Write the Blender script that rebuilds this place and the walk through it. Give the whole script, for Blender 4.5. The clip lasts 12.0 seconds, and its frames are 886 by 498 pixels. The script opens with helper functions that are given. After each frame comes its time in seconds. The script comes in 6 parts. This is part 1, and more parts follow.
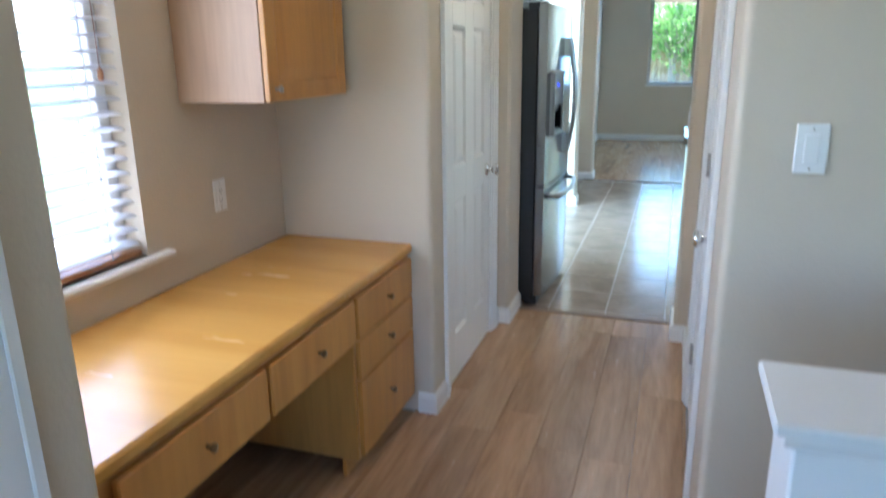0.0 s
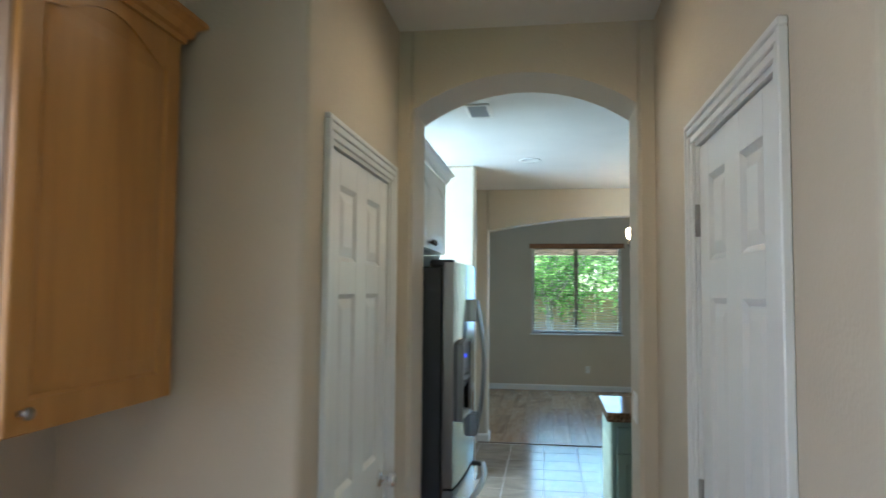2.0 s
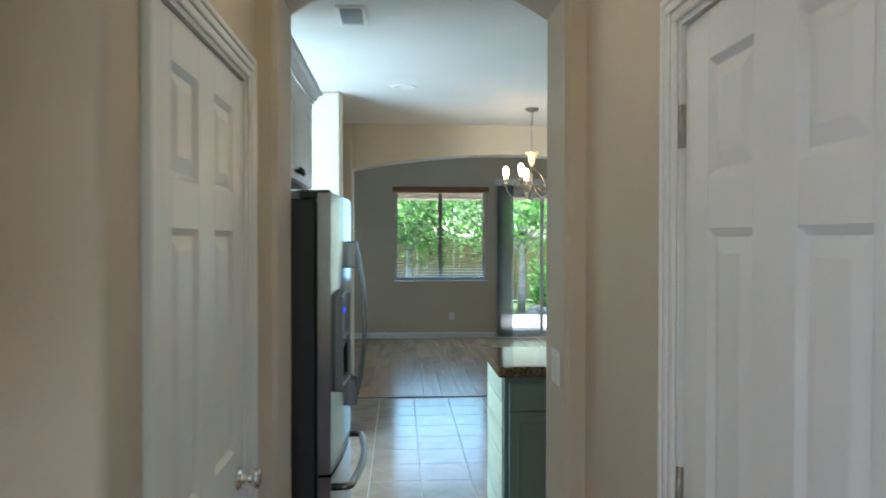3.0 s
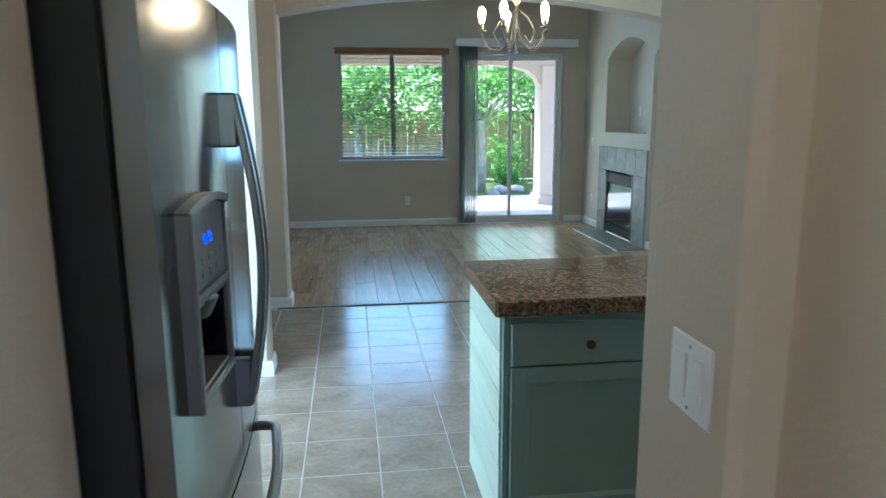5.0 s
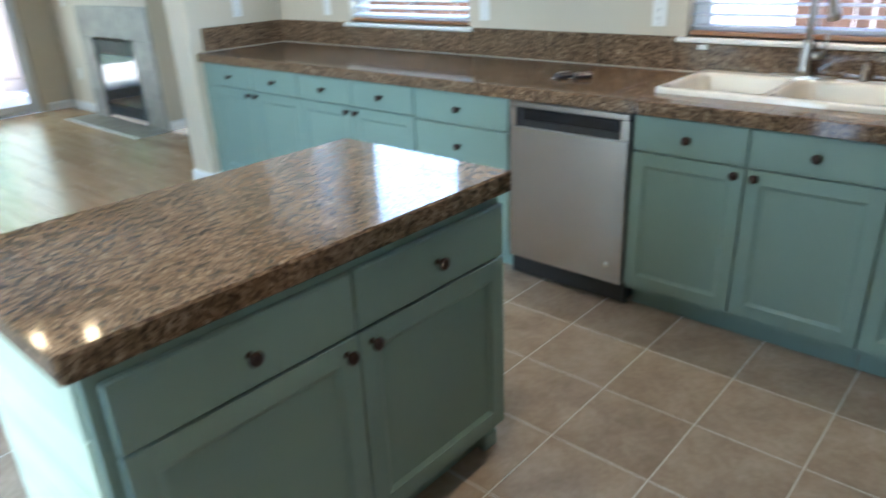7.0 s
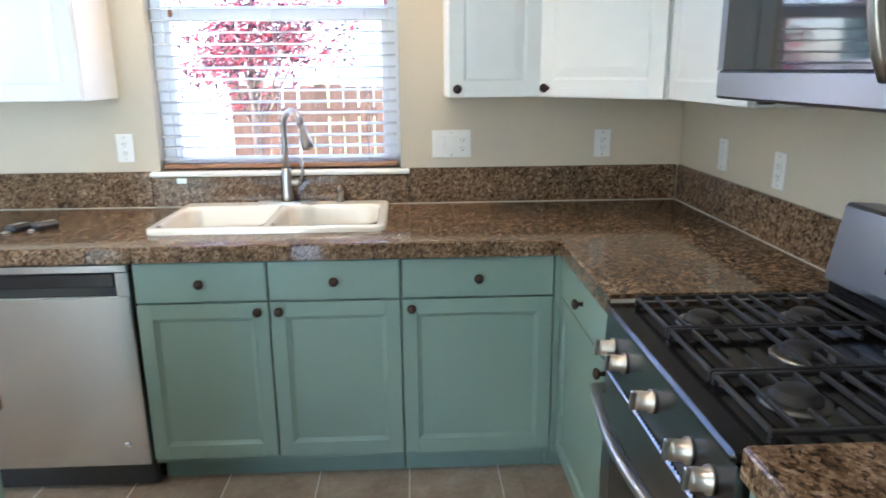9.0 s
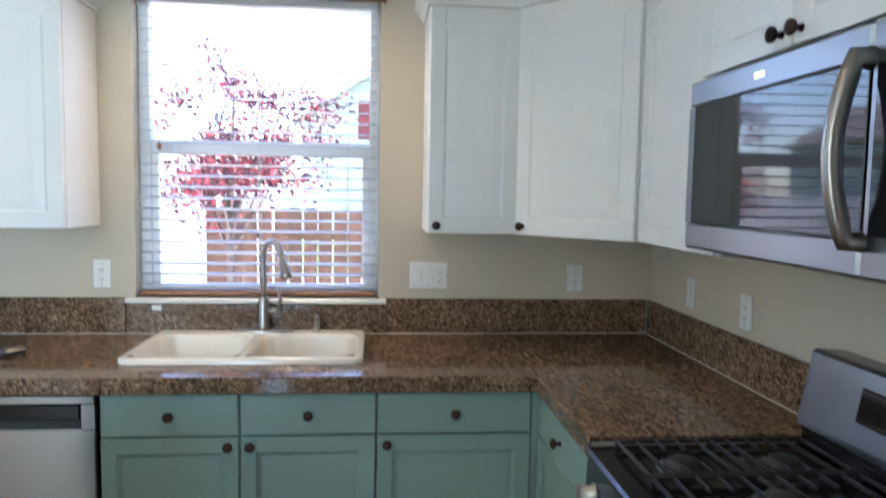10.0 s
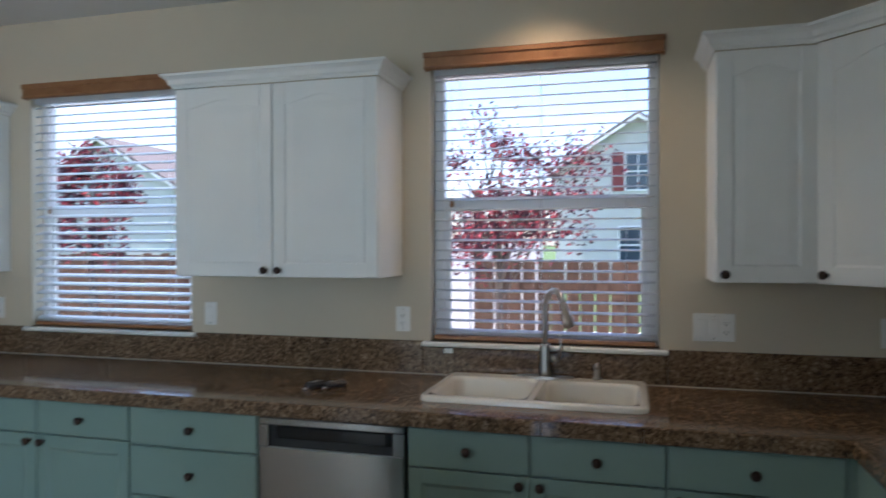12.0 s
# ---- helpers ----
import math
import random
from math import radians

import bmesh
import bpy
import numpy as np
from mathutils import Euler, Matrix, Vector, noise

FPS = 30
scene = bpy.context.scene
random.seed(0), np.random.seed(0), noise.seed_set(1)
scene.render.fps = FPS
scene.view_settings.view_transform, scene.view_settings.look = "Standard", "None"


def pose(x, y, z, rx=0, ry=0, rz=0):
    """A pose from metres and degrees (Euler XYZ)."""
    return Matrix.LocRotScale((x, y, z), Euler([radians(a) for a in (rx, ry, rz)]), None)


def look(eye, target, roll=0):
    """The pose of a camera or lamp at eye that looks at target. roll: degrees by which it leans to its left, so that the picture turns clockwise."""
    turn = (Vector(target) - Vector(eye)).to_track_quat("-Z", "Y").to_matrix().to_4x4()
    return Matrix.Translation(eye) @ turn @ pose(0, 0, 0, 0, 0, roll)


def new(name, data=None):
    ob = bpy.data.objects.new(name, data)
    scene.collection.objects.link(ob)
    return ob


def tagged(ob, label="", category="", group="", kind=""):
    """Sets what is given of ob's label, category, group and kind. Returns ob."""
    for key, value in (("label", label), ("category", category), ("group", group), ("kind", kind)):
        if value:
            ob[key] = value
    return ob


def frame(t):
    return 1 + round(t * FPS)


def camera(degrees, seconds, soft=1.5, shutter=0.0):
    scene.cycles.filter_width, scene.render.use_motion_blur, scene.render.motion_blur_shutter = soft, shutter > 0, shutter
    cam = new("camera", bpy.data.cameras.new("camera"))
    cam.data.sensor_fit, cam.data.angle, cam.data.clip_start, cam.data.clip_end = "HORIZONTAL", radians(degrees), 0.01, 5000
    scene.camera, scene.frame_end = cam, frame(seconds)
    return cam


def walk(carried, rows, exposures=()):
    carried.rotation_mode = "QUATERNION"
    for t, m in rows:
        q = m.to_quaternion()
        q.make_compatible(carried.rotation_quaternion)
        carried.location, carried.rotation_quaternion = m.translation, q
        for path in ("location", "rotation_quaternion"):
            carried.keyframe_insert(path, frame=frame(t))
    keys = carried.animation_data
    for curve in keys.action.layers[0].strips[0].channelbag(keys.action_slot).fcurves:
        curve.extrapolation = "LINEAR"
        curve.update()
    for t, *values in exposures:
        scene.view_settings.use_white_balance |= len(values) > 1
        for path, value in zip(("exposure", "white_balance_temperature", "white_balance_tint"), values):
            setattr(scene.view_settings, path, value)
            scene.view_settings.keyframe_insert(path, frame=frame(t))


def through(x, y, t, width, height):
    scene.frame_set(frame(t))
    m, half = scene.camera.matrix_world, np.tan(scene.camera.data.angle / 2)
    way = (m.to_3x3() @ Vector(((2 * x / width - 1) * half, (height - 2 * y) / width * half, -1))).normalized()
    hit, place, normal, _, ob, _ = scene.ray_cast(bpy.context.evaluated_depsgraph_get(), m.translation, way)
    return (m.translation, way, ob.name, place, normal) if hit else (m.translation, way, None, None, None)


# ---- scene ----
cam = camera(65.4, 12.0, 1.5, 0.5)
PATH = [
    (0, (0.025, -0.036, 1.476), (-0.589, 1.787, 0.93), -0.8),
    (0.5, (0.005, 0.053, 1.527), (-0.687, 1.907, 1.238), -0.7),
    (1, (-0.093, 0.262, 1.54), (-0.734, 2.155, 1.475), 0.6),
    (1.5, (-0.196, 0.511, 1.576), (-0.684, 2.45, 1.613), 0.3),
    (2, (-0.262, 0.806, 1.594), (-0.558, 2.78, 1.717), 0.5),
    (2.5, (-0.328, 1.091, 1.568), (-0.396, 3.089, 1.613), 1.2),
    (3, (-0.428, 1.411, 1.562), (-0.302, 3.407, 1.535), 0.1),
    (3.5, (-0.415, 1.811, 1.527), (-0.22, 3.795, 1.371), 0.6),
    (5.3, (-0.354, 2.973, 1.507), (-0.086, 4.912, 1.096), -0.2),
    (5.5, (-0.334, 3.106, 1.503), (-0.058, 5.036, 1.053), -0.0),
    (6, (-0.329, 3.466, 1.439), (0.171, 5.261, 0.711), -1.4),
    (6.5, (-0.298, 3.709, 1.445), (0.639, 5.264, 0.607), -1.3),
    (7, (-0.179, 3.895, 1.44), (1.18, 5.134, 0.654), -2.5),
    (7.5, (-0.092, 4.012, 1.467), (1.531, 4.956, 0.779), -1.3),
    (7.6, (-0.074, 4.049, 1.465), (1.613, 4.894, 0.802), -1.1),
    (7.7, (-0.061, 4.072, 1.471), (1.687, 4.81, 0.839), -1.1),
    (9.3, (0.056, 4.194, 1.444), (2.0, 4.019, 1.007), 0.1),
    (9.5, (0.049, 4.208, 1.467), (2.003, 3.987, 1.101), 0.6),
    (10, (0.028, 4.213, 1.505), (2.013, 4.034, 1.344), 1.0),
    (10.5, (0.002, 4.235, 1.528), (1.999, 4.126, 1.541), 0.2),
    (11, (-0.02, 4.277, 1.498), (1.977, 4.329, 1.587), 0.1),
    (11.5, (-0.042, 4.307, 1.51), (1.938, 4.584, 1.559), 0.0),
    (12, (-0.063, 4.325, 1.494), (1.865, 4.859, 1.481), -0.1),
]
EXPOSURES = [(0.0, 3.05, 5050, 13), (0.5, 2.6, 5050, 11), (1.0, 2.3, 5050, 9), (1.5, 2.2, 5200, 10), (2.5, 2.15, 5350, 10), (3.5, 2.15, 5400, 10), (5.5, 2.3, 4950, 10),
             (6.5, 2.4, 5050, 13), (7.0, 2.95, 5400, 15), (7.5, 3.3, 5500, 15), (9.5, 3.4, 5550, 19), (10.0, 2.8, 5450, 19), (10.5, 2.1, 5450, 20), (11.0, 1.65, 5500, 20), (12.0, 1.42, 5600, 20)]
walk(cam, [(t, look(eye, target, roll)) for t, eye, target, roll in PATH], EXPOSURES)

# ---- world, sun, window light ----
world = bpy.data.worlds.new("sky")
scene.world = world
world.use_nodes = True
wn = world.node_tree.nodes
sky = wn.new("ShaderNodeTexSky")
sky.sky_type, sky.sun_disc = "NISHITA", False
SUN_EL, SUN_AZ = 66, 350          # the sun stands high over the back garden
sky.sun_elevation, sky.sun_rotation = radians(SUN_EL), radians(SUN_AZ)
wn["Background"].inputs["Strength"].default_value = 0.15
world.node_tree.links.new(sky.outputs[0], wn["Background"].inputs["Color"])
sun_data = bpy.data.lights.new("sun", "SUN")
sun_data.energy, sun_data.angle, sun_data.color = 5.0, radians(0.6), (1.0, 0.95, 0.86)
sun = new("sun", sun_data)
saz, sel = radians(SUN_AZ), radians(SUN_EL)
sun_dir = Vector((math.sin(saz) * math.cos(sel), math.cos(saz) * math.cos(sel), math.sin(sel)))
sun.matrix_basis = look(sun_dir * 30, (0, 0, 0))


def window_light(name, eye, target, w, h, watts, color):
    d = bpy.data.lights.new(name, "AREA")
    d.shape, d.size, d.size_y, d.energy, d.color = "RECTANGLE", w, h, watts, color
    ob = new(name, d)
    ob.matrix_basis = look(eye, target)
    return ob


# ---- materials ----
def material(name, color, rough=0.5, metal=0.0, **kw):
    m = bpy.data.materials.new(name)
    m.use_nodes = True
    b = m.node_tree.nodes["Principled BSDF"]
    b.inputs["Base Color"].default_value = (*color, 1)
    b.inputs["Roughness"].default_value = rough
    b.inputs["Metallic"].default_value = metal
    for k, v in kw.items():
        b.inputs[k.replace("_", " ")].default_value = v
    return m


class Nodes:
    """Short way to chain nodes of one material."""

    def __init__(self, m):
        self.t = m.node_tree
        self.b = self.t.nodes["Principled BSDF"]

    def add(self, kind, **kw):
        n = self.t.nodes.new(kind)
        for k, v in kw.items():
            n.inputs[k.replace("_", " ")].default_value = v
        return n

    def link(self, a, b):
        self.t.links.new(a, b)

    def coords(self, scale=(1, 1, 1), random_shift=False):
        c = self.add("ShaderNodeTexCoord")
        mp = self.add("ShaderNodeMapping", Scale=scale)
        self.link(c.outputs["Object"], mp.inputs["Vector"])
        if random_shift:
            info = self.add("ShaderNodeObjectInfo")
            mul = self.t.nodes.new("ShaderNodeVectorMath")
            mul.operation = "SCALE"
            mul.inputs[0].default_value = (37.0, 91.0, 53.0)
            self.link(info.outputs["Random"], mul.inputs["Scale"])
            self.link(mul.outputs[0], mp.inputs["Location"])
        return mp.outputs[0]

    def noise(self, vec, scale, detail=4, rough=0.55, distortion=0.0):
        n = self.add("ShaderNodeTexNoise", Scale=scale, Detail=detail, Roughness=rough, Distortion=distortion)
        self.link(vec, n.inputs["Vector"])
        return n.outputs["Fac"]

    def ramp(self, fac, stops):
        r = self.add("ShaderNodeValToRGB")
        e = r.color_ramp.elements
        while len(e) < len(stops):
            e.new(0.5)
        for el, (p, c) in zip(e, stops):
            el.position, el.color = p, (*c, 1)
        self.link(fac, r.inputs["Fac"])
        return r.outputs["Color"]

    def mix(self, fac, a, b, blend="MIX"):
        n = self.t.nodes.new("ShaderNodeMix")
        n.data_type, n.blend_type = "RGBA", blend
        if isinstance(fac, float):
            n.inputs[0].default_value = fac
        else:
            self.link(fac, n.inputs[0])
        for v, s in ((a, 6), (b, 7)):
            if isinstance(v, tuple):
                n.inputs[s].default_value = (*v, 1)
            else:
                self.link(v, n.inputs[s])
        return n.outputs[2]

    def bump(self, h, strength, distance=0.002):
        n = self.add("ShaderNodeBump", Strength=strength, Distance=distance)
        self.link(h, n.inputs["Height"])
        self.link(n.outputs[0], self.b.inputs["Normal"])

    def color(self, c):
        self.link(c, self.b.inputs["Base Color"])

    def rough(self, fac, lo, hi):
        n = self.add("ShaderNodeMapRange", To_Min=lo, To_Max=hi)
        self.link(fac, n.inputs["Value"])
        self.link(n.outputs[0], self.b.inputs["Roughness"])


def paint(name, color, rough, texture=0.0, spread=0.05, scale=1.0):
    """Paint with faint blotches and, for walls, a sprayed orange-peel relief."""
    m = material(name, color, rough)
    n = Nodes(m)
    v = n.coords()
    f = n.noise(v, 1.3 * scale, 5)
    dark, light = tuple(c * (1 - spread) for c in color), tuple(min(1, c * (1 + spread)) for c in color)
    n.color(n.ramp(f, [(0.3, dark), (0.7, light)]))
    if texture:
        fine = n.noise(v, 95, 2, 0.5)
        n.bump(fine, texture, 0.003)
    else:
        n.bump(n.noise(v, 220, 2), 0.05, 0.0006)
    if texture:
        n.rough(n.noise(v, 9, 3), rough - 0.05, rough + 0.06)
    return m


wall_paint = paint("wall_paint", (0.60, 0.52, 0.40), 0.62, 0.35)
ceiling_paint = paint("ceiling_paint", (0.74, 0.73, 0.71), 0.8, 0.5)
trim_paint = paint("trim_paint", (0.80, 0.79, 0.76), 0.36, 0.0, 0.02)
door_paint = paint("door_paint", (0.78, 0.77, 0.74), 0.36, 0.0, 0.02)
white_cabinet = paint("white_cabinet", (0.86, 0.85, 0.82), 0.38)
teal = paint("teal_cabinet", (0.20, 0.285, 0.248), 0.42, 0.0, 0.06)
dark_gap = material("dark_gap", (0.015, 0.013, 0.012), 0.9)
plastic_white = material("plastic_white", (0.80, 0.79, 0.76), 0.3)
plastic_dark = material("plastic_dark", (0.02, 0.02, 0.022), 0.35)
bronze = material("bronze_knob", (0.055, 0.035, 0.028), 0.38, 0.85)
antique_brass = material("antique_brass_knob", (0.22, 0.16, 0.10), 0.35, 0.9)
chrome = material("chrome", (0.78, 0.77, 0.75), 0.12, 1.0)
nickel = material("brushed_nickel", (0.40, 0.375, 0.345), 0.30, 1.0)
black_enamel = material("black_enamel", (0.012, 0.012, 0.014), 0.16)
cast_iron = material("cast_iron", (0.018, 0.018, 0.02), 0.55)
black_side = material("black_appliance_side", (0.012, 0.012, 0.013), 0.45)
dark_glass = material("dark_glass", (0.012, 0.012, 0.014), 0.04)
porcelain = material("cream_porcelain", (0.80, 0.76, 0.68), 0.12, Coat_Weight=0.5)
vinyl = material("white_vinyl_frame", (0.78, 0.78, 0.77), 0.35)
grout = paint("grout", (0.42, 0.39, 0.35), 0.85)
caulk = paint("caulk", (0.45, 0.41, 0.34), 0.6)
floor_grout = paint("floor_grout", (0.56, 0.53, 0.49), 0.8)
metal_strip = material("transition_strip", (0.20, 0.13, 0.085), 0.5)

glass = material("window_glass", (1, 1, 1), 0.0, Transmission_Weight=1.0, IOR=1.05)


def steel_material(name, base, rough, along):
    m = material(name, base, rough, 1.0)
    n = Nodes(m)
    v = n.coords((4, 4, 520) if along == "h" else (520, 520, 4))
    f = n.noise(v, 1.0, 3)
    n.rough(f, rough - 0.004, rough + 0.006)
    return m


steel = steel_material("brushed_steel", (0.27, 0.26, 0.25), 0.18, "v")
steel_pale = steel_material("pale_brushed_steel", (0.47, 0.465, 0.46), 0.22, "v")
steel_dark = steel_material("dark_brushed_steel", (0.17, 0.17, 0.18), 0.26, "h")
steel_h = steel_material("brushed_steel_across", (0.25, 0.25, 0.26), 0.3, "h")


def wood_material(name, c0, c1, c2, along, rough, ring=5.0, contrast=1.0, random_shift=True):
    """Grain drawn out along one axis, over broad bands, with a fine pore relief."""
    m = material(name, c1, rough)
    n = Nodes(m)
    s = {"x": (0.10, 1, 1), "y": (1, 0.10, 1), "z": (1, 1, 0.10)}[along]
    v = n.coords(s, random_shift)
    broad = n.noise(v, ring, 4, 0.6, 1.2)
    fine = n.noise(v, ring * 9, 4, 0.6)
    col = n.ramp(broad, [(0.30, c0), (0.5, c1), (0.72, c2)])
    grain = n.ramp(fine, [(0.35, tuple(1 - 0.30 * contrast for _ in range(3))), (0.6, (1, 1, 1))])
    col = n.mix(0.8, col, grain, "MULTIPLY")
    info = n.add("ShaderNodeObjectInfo")
    tone = n.ramp(info.outputs["Random"], [(0.0, (0.86, 0.86, 0.86)), (1.0, (1.08, 1.06, 1.03))])
    n.color(n.mix(1.0, col, tone, "MULTIPLY"))
    n.rough(fine, rough - 0.05, rough + 0.1)
    n.bump(fine, 0.12, 0.001)
    return m


maple = wood_material("honey_maple", (0.47, 0.215, 0.048), (0.54, 0.262, 0.062), (0.60, 0.31, 0.080), "z", 0.34, 3.2, 0.5)
maple_side = wood_material("pale_maple_side", (0.41, 0.265, 0.16), (0.46, 0.31, 0.195), (0.50, 0.35, 0.23), "z", 0.42, 4.0, 0.4)
maple_top = wood_material("maple_desktop", (0.50, 0.255, 0.052), (0.60, 0.32, 0.070), (0.68, 0.39, 0.10), "y", 0.22, 2.2, 0.2)
valance_wood = wood_material("valance_wood", (0.27, 0.115, 0.045), (0.33, 0.15, 0.06), (0.38, 0.18, 0.075), "y", 0.4, 6.0, 0.5)
plank_wood = wood_material("laminate_oak", (0.34, 0.20, 0.105), (0.47, 0.30, 0.17), (0.56, 0.385, 0.235), "y", 0.22, 5.0, 0.75)
shiplap = wood_material("pale_green_board", (0.47, 0.56, 0.45), (0.55, 0.64, 0.53), (0.60, 0.66, 0.55), "y", 0.5, 5.0, 0.3)
fence_wood = wood_material("fence_wood", (0.07, 0.035, 0.019), (0.105, 0.056, 0.031), (0.15, 0.085, 0.05), "z", 0.8, 5.0, 0.8)

cedar = wood_material("cedar_fence", (0.40, 0.27, 0.16), (0.52, 0.37, 0.23), (0.62, 0.47, 0.32), "z", 0.8, 5.0, 0.6)


def granite_material():
    m = material("brown_granite", (0.25, 0.18, 0.12), 0.10)
    n = Nodes(m)
    v = n.coords((1, 1, 1), True)
    v2 = n.coords((1.0, 1.3, 1.15), True)
    cloudy = n.noise(v2, 40, 5, 0.65)
    chips = n.add("ShaderNodeTexVoronoi", Scale=105)
    n.link(v2, chips.inputs["Vector"])
    patch = n.mix(0.36, cloudy, chips.outputs["Color"])
    speck = n.noise(v, 170, 3, 0.6, 0.5)
    cloud = n.noise(v, 6, 3)
    base = n.ramp(patch, [(0.32, (0.045, 0.027, 0.018)), (0.43, (0.135, 0.085, 0.05)), (0.53, (0.225, 0.147, 0.088)), (0.65, (0.35, 0.25, 0.165)), (0.76, (0.50, 0.39, 0.29))])
    dots = n.ramp(speck, [(0.34, (0.16, 0.12, 0.10)), (0.47, (1, 1, 1))])
    base = n.mix(0.75, base, dots, "MULTIPLY")
    n.color(n.mix(1.0, base, n.ramp(cloud, [(0.35, (0.72, 0.69, 0.66)), (0.65, (0.97, 0.93, 0.89))]), "MULTIPLY"))
    n.rough(speck, 0.05, 0.11)
    return m


granite = granite_material()


def tile_material():
    m = material("beige_floor_tile", (0.33, 0.27, 0.22), 0.3)
    n = Nodes(m)
    v = n.coords((1, 1, 1), True)
    f = n.noise(v, 5, 6, 0.6, 0.4)
    g = n.noise(v, 40, 3)
    col = n.ramp(f, [(0.30, (0.275, 0.215, 0.167)), (0.5, (0.35, 0.282, 0.222)), (0.72, (0.425, 0.355, 0.29))])
    n.color(n.mix(0.25, col, n.ramp(g, [(0.4, (0.6, 0.56, 0.5)), (0.6, (1, 1, 1))]), "MULTIPLY"))
    n.rough(f, 0.12, 0.24)
    n.bump(g, 0.10, 0.001)
    return m


floor_tile = tile_material()
fp_tile = paint("grey_slate_tile", (0.30, 0.265, 0.22), 0.45, 0.0, 0.25, 6)
slat_white = material("blind_slat_white", (0.56, 0.56, 0.57), 0.4)
slat_brown = material("blind_slat_tan", (0.36, 0.31, 0.26), 0.45)
vane_grey = material("vertical_vane", (0.36, 0.37, 0.38), 0.6)
concrete = paint("patio_concrete", (0.60, 0.57, 0.53), 0.85, 0.3, 0.1)
stucco = paint("stucco", (0.52, 0.44, 0.36), 0.9, 0.6)


def emitter(name, color, strength):
    m = material(name, color, 0.5)
    b = m.node_tree.nodes["Principled BSDF"]
    b.inputs["Emission Color"].default_value = (*color, 1)
    b.inputs["Emission Strength"].default_value = strength
    return m


bulb_glow = emitter("bulb_glow", (1.0, 0.72, 0.36), 14)
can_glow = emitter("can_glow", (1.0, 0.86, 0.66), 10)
led_blue = emitter("led_blue", (0.02, 0.07, 1.0), 0.45)


# ---- mesh helpers ----
class Mesh:
    """Vertices and faces of one part, gathered piece by piece."""

    def __init__(self):
        self.v, self.f, self.smooth, self.weld = [], [], [], False

    def add(self, verts, faces, m=None, smooth=False):
        k = len(self.v)
        self.v += [tuple(m @ Vector(p)) if m else tuple(p) for p in verts]
        self.f += [tuple(i + k for i in f) for f in faces]
        self.smooth += [smooth] * len(faces)
        return self

    def box(self, x0, x1, y0, y1, z0, z1, bev=0.0, m=None):
        lo, hi = (min(x0, x1), min(y0, y1), min(z0, z1)), (max(x0, x1), max(y0, y1), max(z0, z1))
        b = min(bev, 0.45 * min(h - l for l, h in zip(lo, hi)))
        if b <= 0:
            vs = [(c[0], c[1], c[2]) for c in ((x, y, z) for x in (lo[0], hi[0]) for y in (lo[1], hi[1]) for z in (lo[2], hi[2]))]
            return self.add(vs, [(0, 1, 3, 2), (4, 6, 7, 5), (0, 4, 5, 1), (2, 3, 7, 6), (0, 2, 6, 4), (1, 5, 7, 3)], m)
        vs, ix = [], {}
        for sx in (0, 1):
            for sy in (0, 1):
                for sz in (0, 1):
                    s = (sx, sy, sz)
                    for a in range(3):
                        ix[s, a] = len(vs)
                        vs.append(tuple((hi[i] if s[i] else lo[i]) + (0 if i == a else (-b if s[i] else b)) for i in range(3)))
        fs = []

        def quad(ids, out):
            p = [Vector(vs[i]) for i in ids]
            n = (p[1] - p[0]).cross(p[2] - p[0])
            fs.append(tuple(ids) if n.dot(Vector(out)) > 0 else tuple(reversed(ids)))

        for a in range(3):
            p, q = [i for i in range(3) if i != a]
            for s in (0, 1):
                ids = []
                for u, w in ((0, 0), (1, 0), (1, 1), (0, 1)):
                    c = [0, 0, 0]
                    c[a], c[p], c[q] = s, u, w
                    ids.append(ix[tuple(c), a])
                out = [0, 0, 0]
                out[a] = 1 if s else -1
                quad(ids, out)
            for u in (0, 1):
                for w in (0, 1):
                    c0, c1 = [0, 0, 0], [0, 0, 0]
                    c0[p] = c1[p] = u
                    c0[q] = c1[q] = w
                    c1[a] = 1
                    c0, c1 = tuple(c0), tuple(c1)
                    out = [0, 0, 0]
                    out[p], out[q] = (1 if u else -1), (1 if w else -1)
                    quad([ix[c0, p], ix[c1, p], ix[c1, q], ix[c0, q]], out)
        for sx in (0, 1):
            for sy in (0, 1):
                for sz in (0, 1):
                    s = (sx, sy, sz)
                    quad([ix[s, 0], ix[s, 1], ix[s, 2]], [1 if c else -1 for c in s])
        return self.add(vs, fs, m)

    def prism(self, outline, lo, hi, axis="y", m=None):
        """A flat outline drawn out along an axis. Outline points are the other two coordinates in order x, y, z."""
        n = len(outline)

        def at(p, d):
            return {"x": (d, p[0], p[1]), "y": (p[0], d, p[1]), "z": (p[0], p[1], d)}[axis]
        area = sum(outline[i][0] * outline[(i + 1) % n][1] - outline[(i + 1) % n][0] * outline[i][1] for i in range(n))
        o = list(outline) if (area > 0) != (axis == "y") else list(reversed(outline))
        vs = [at(p, lo) for p in o] + [at(p, hi) for p in o]
        fs = [tuple(reversed(range(n))), tuple(range(n, 2 * n))] + [(i, (i + 1) % n, n + (i + 1) % n, n + i) for i in range(n)]
        return self.add(vs, fs, m)

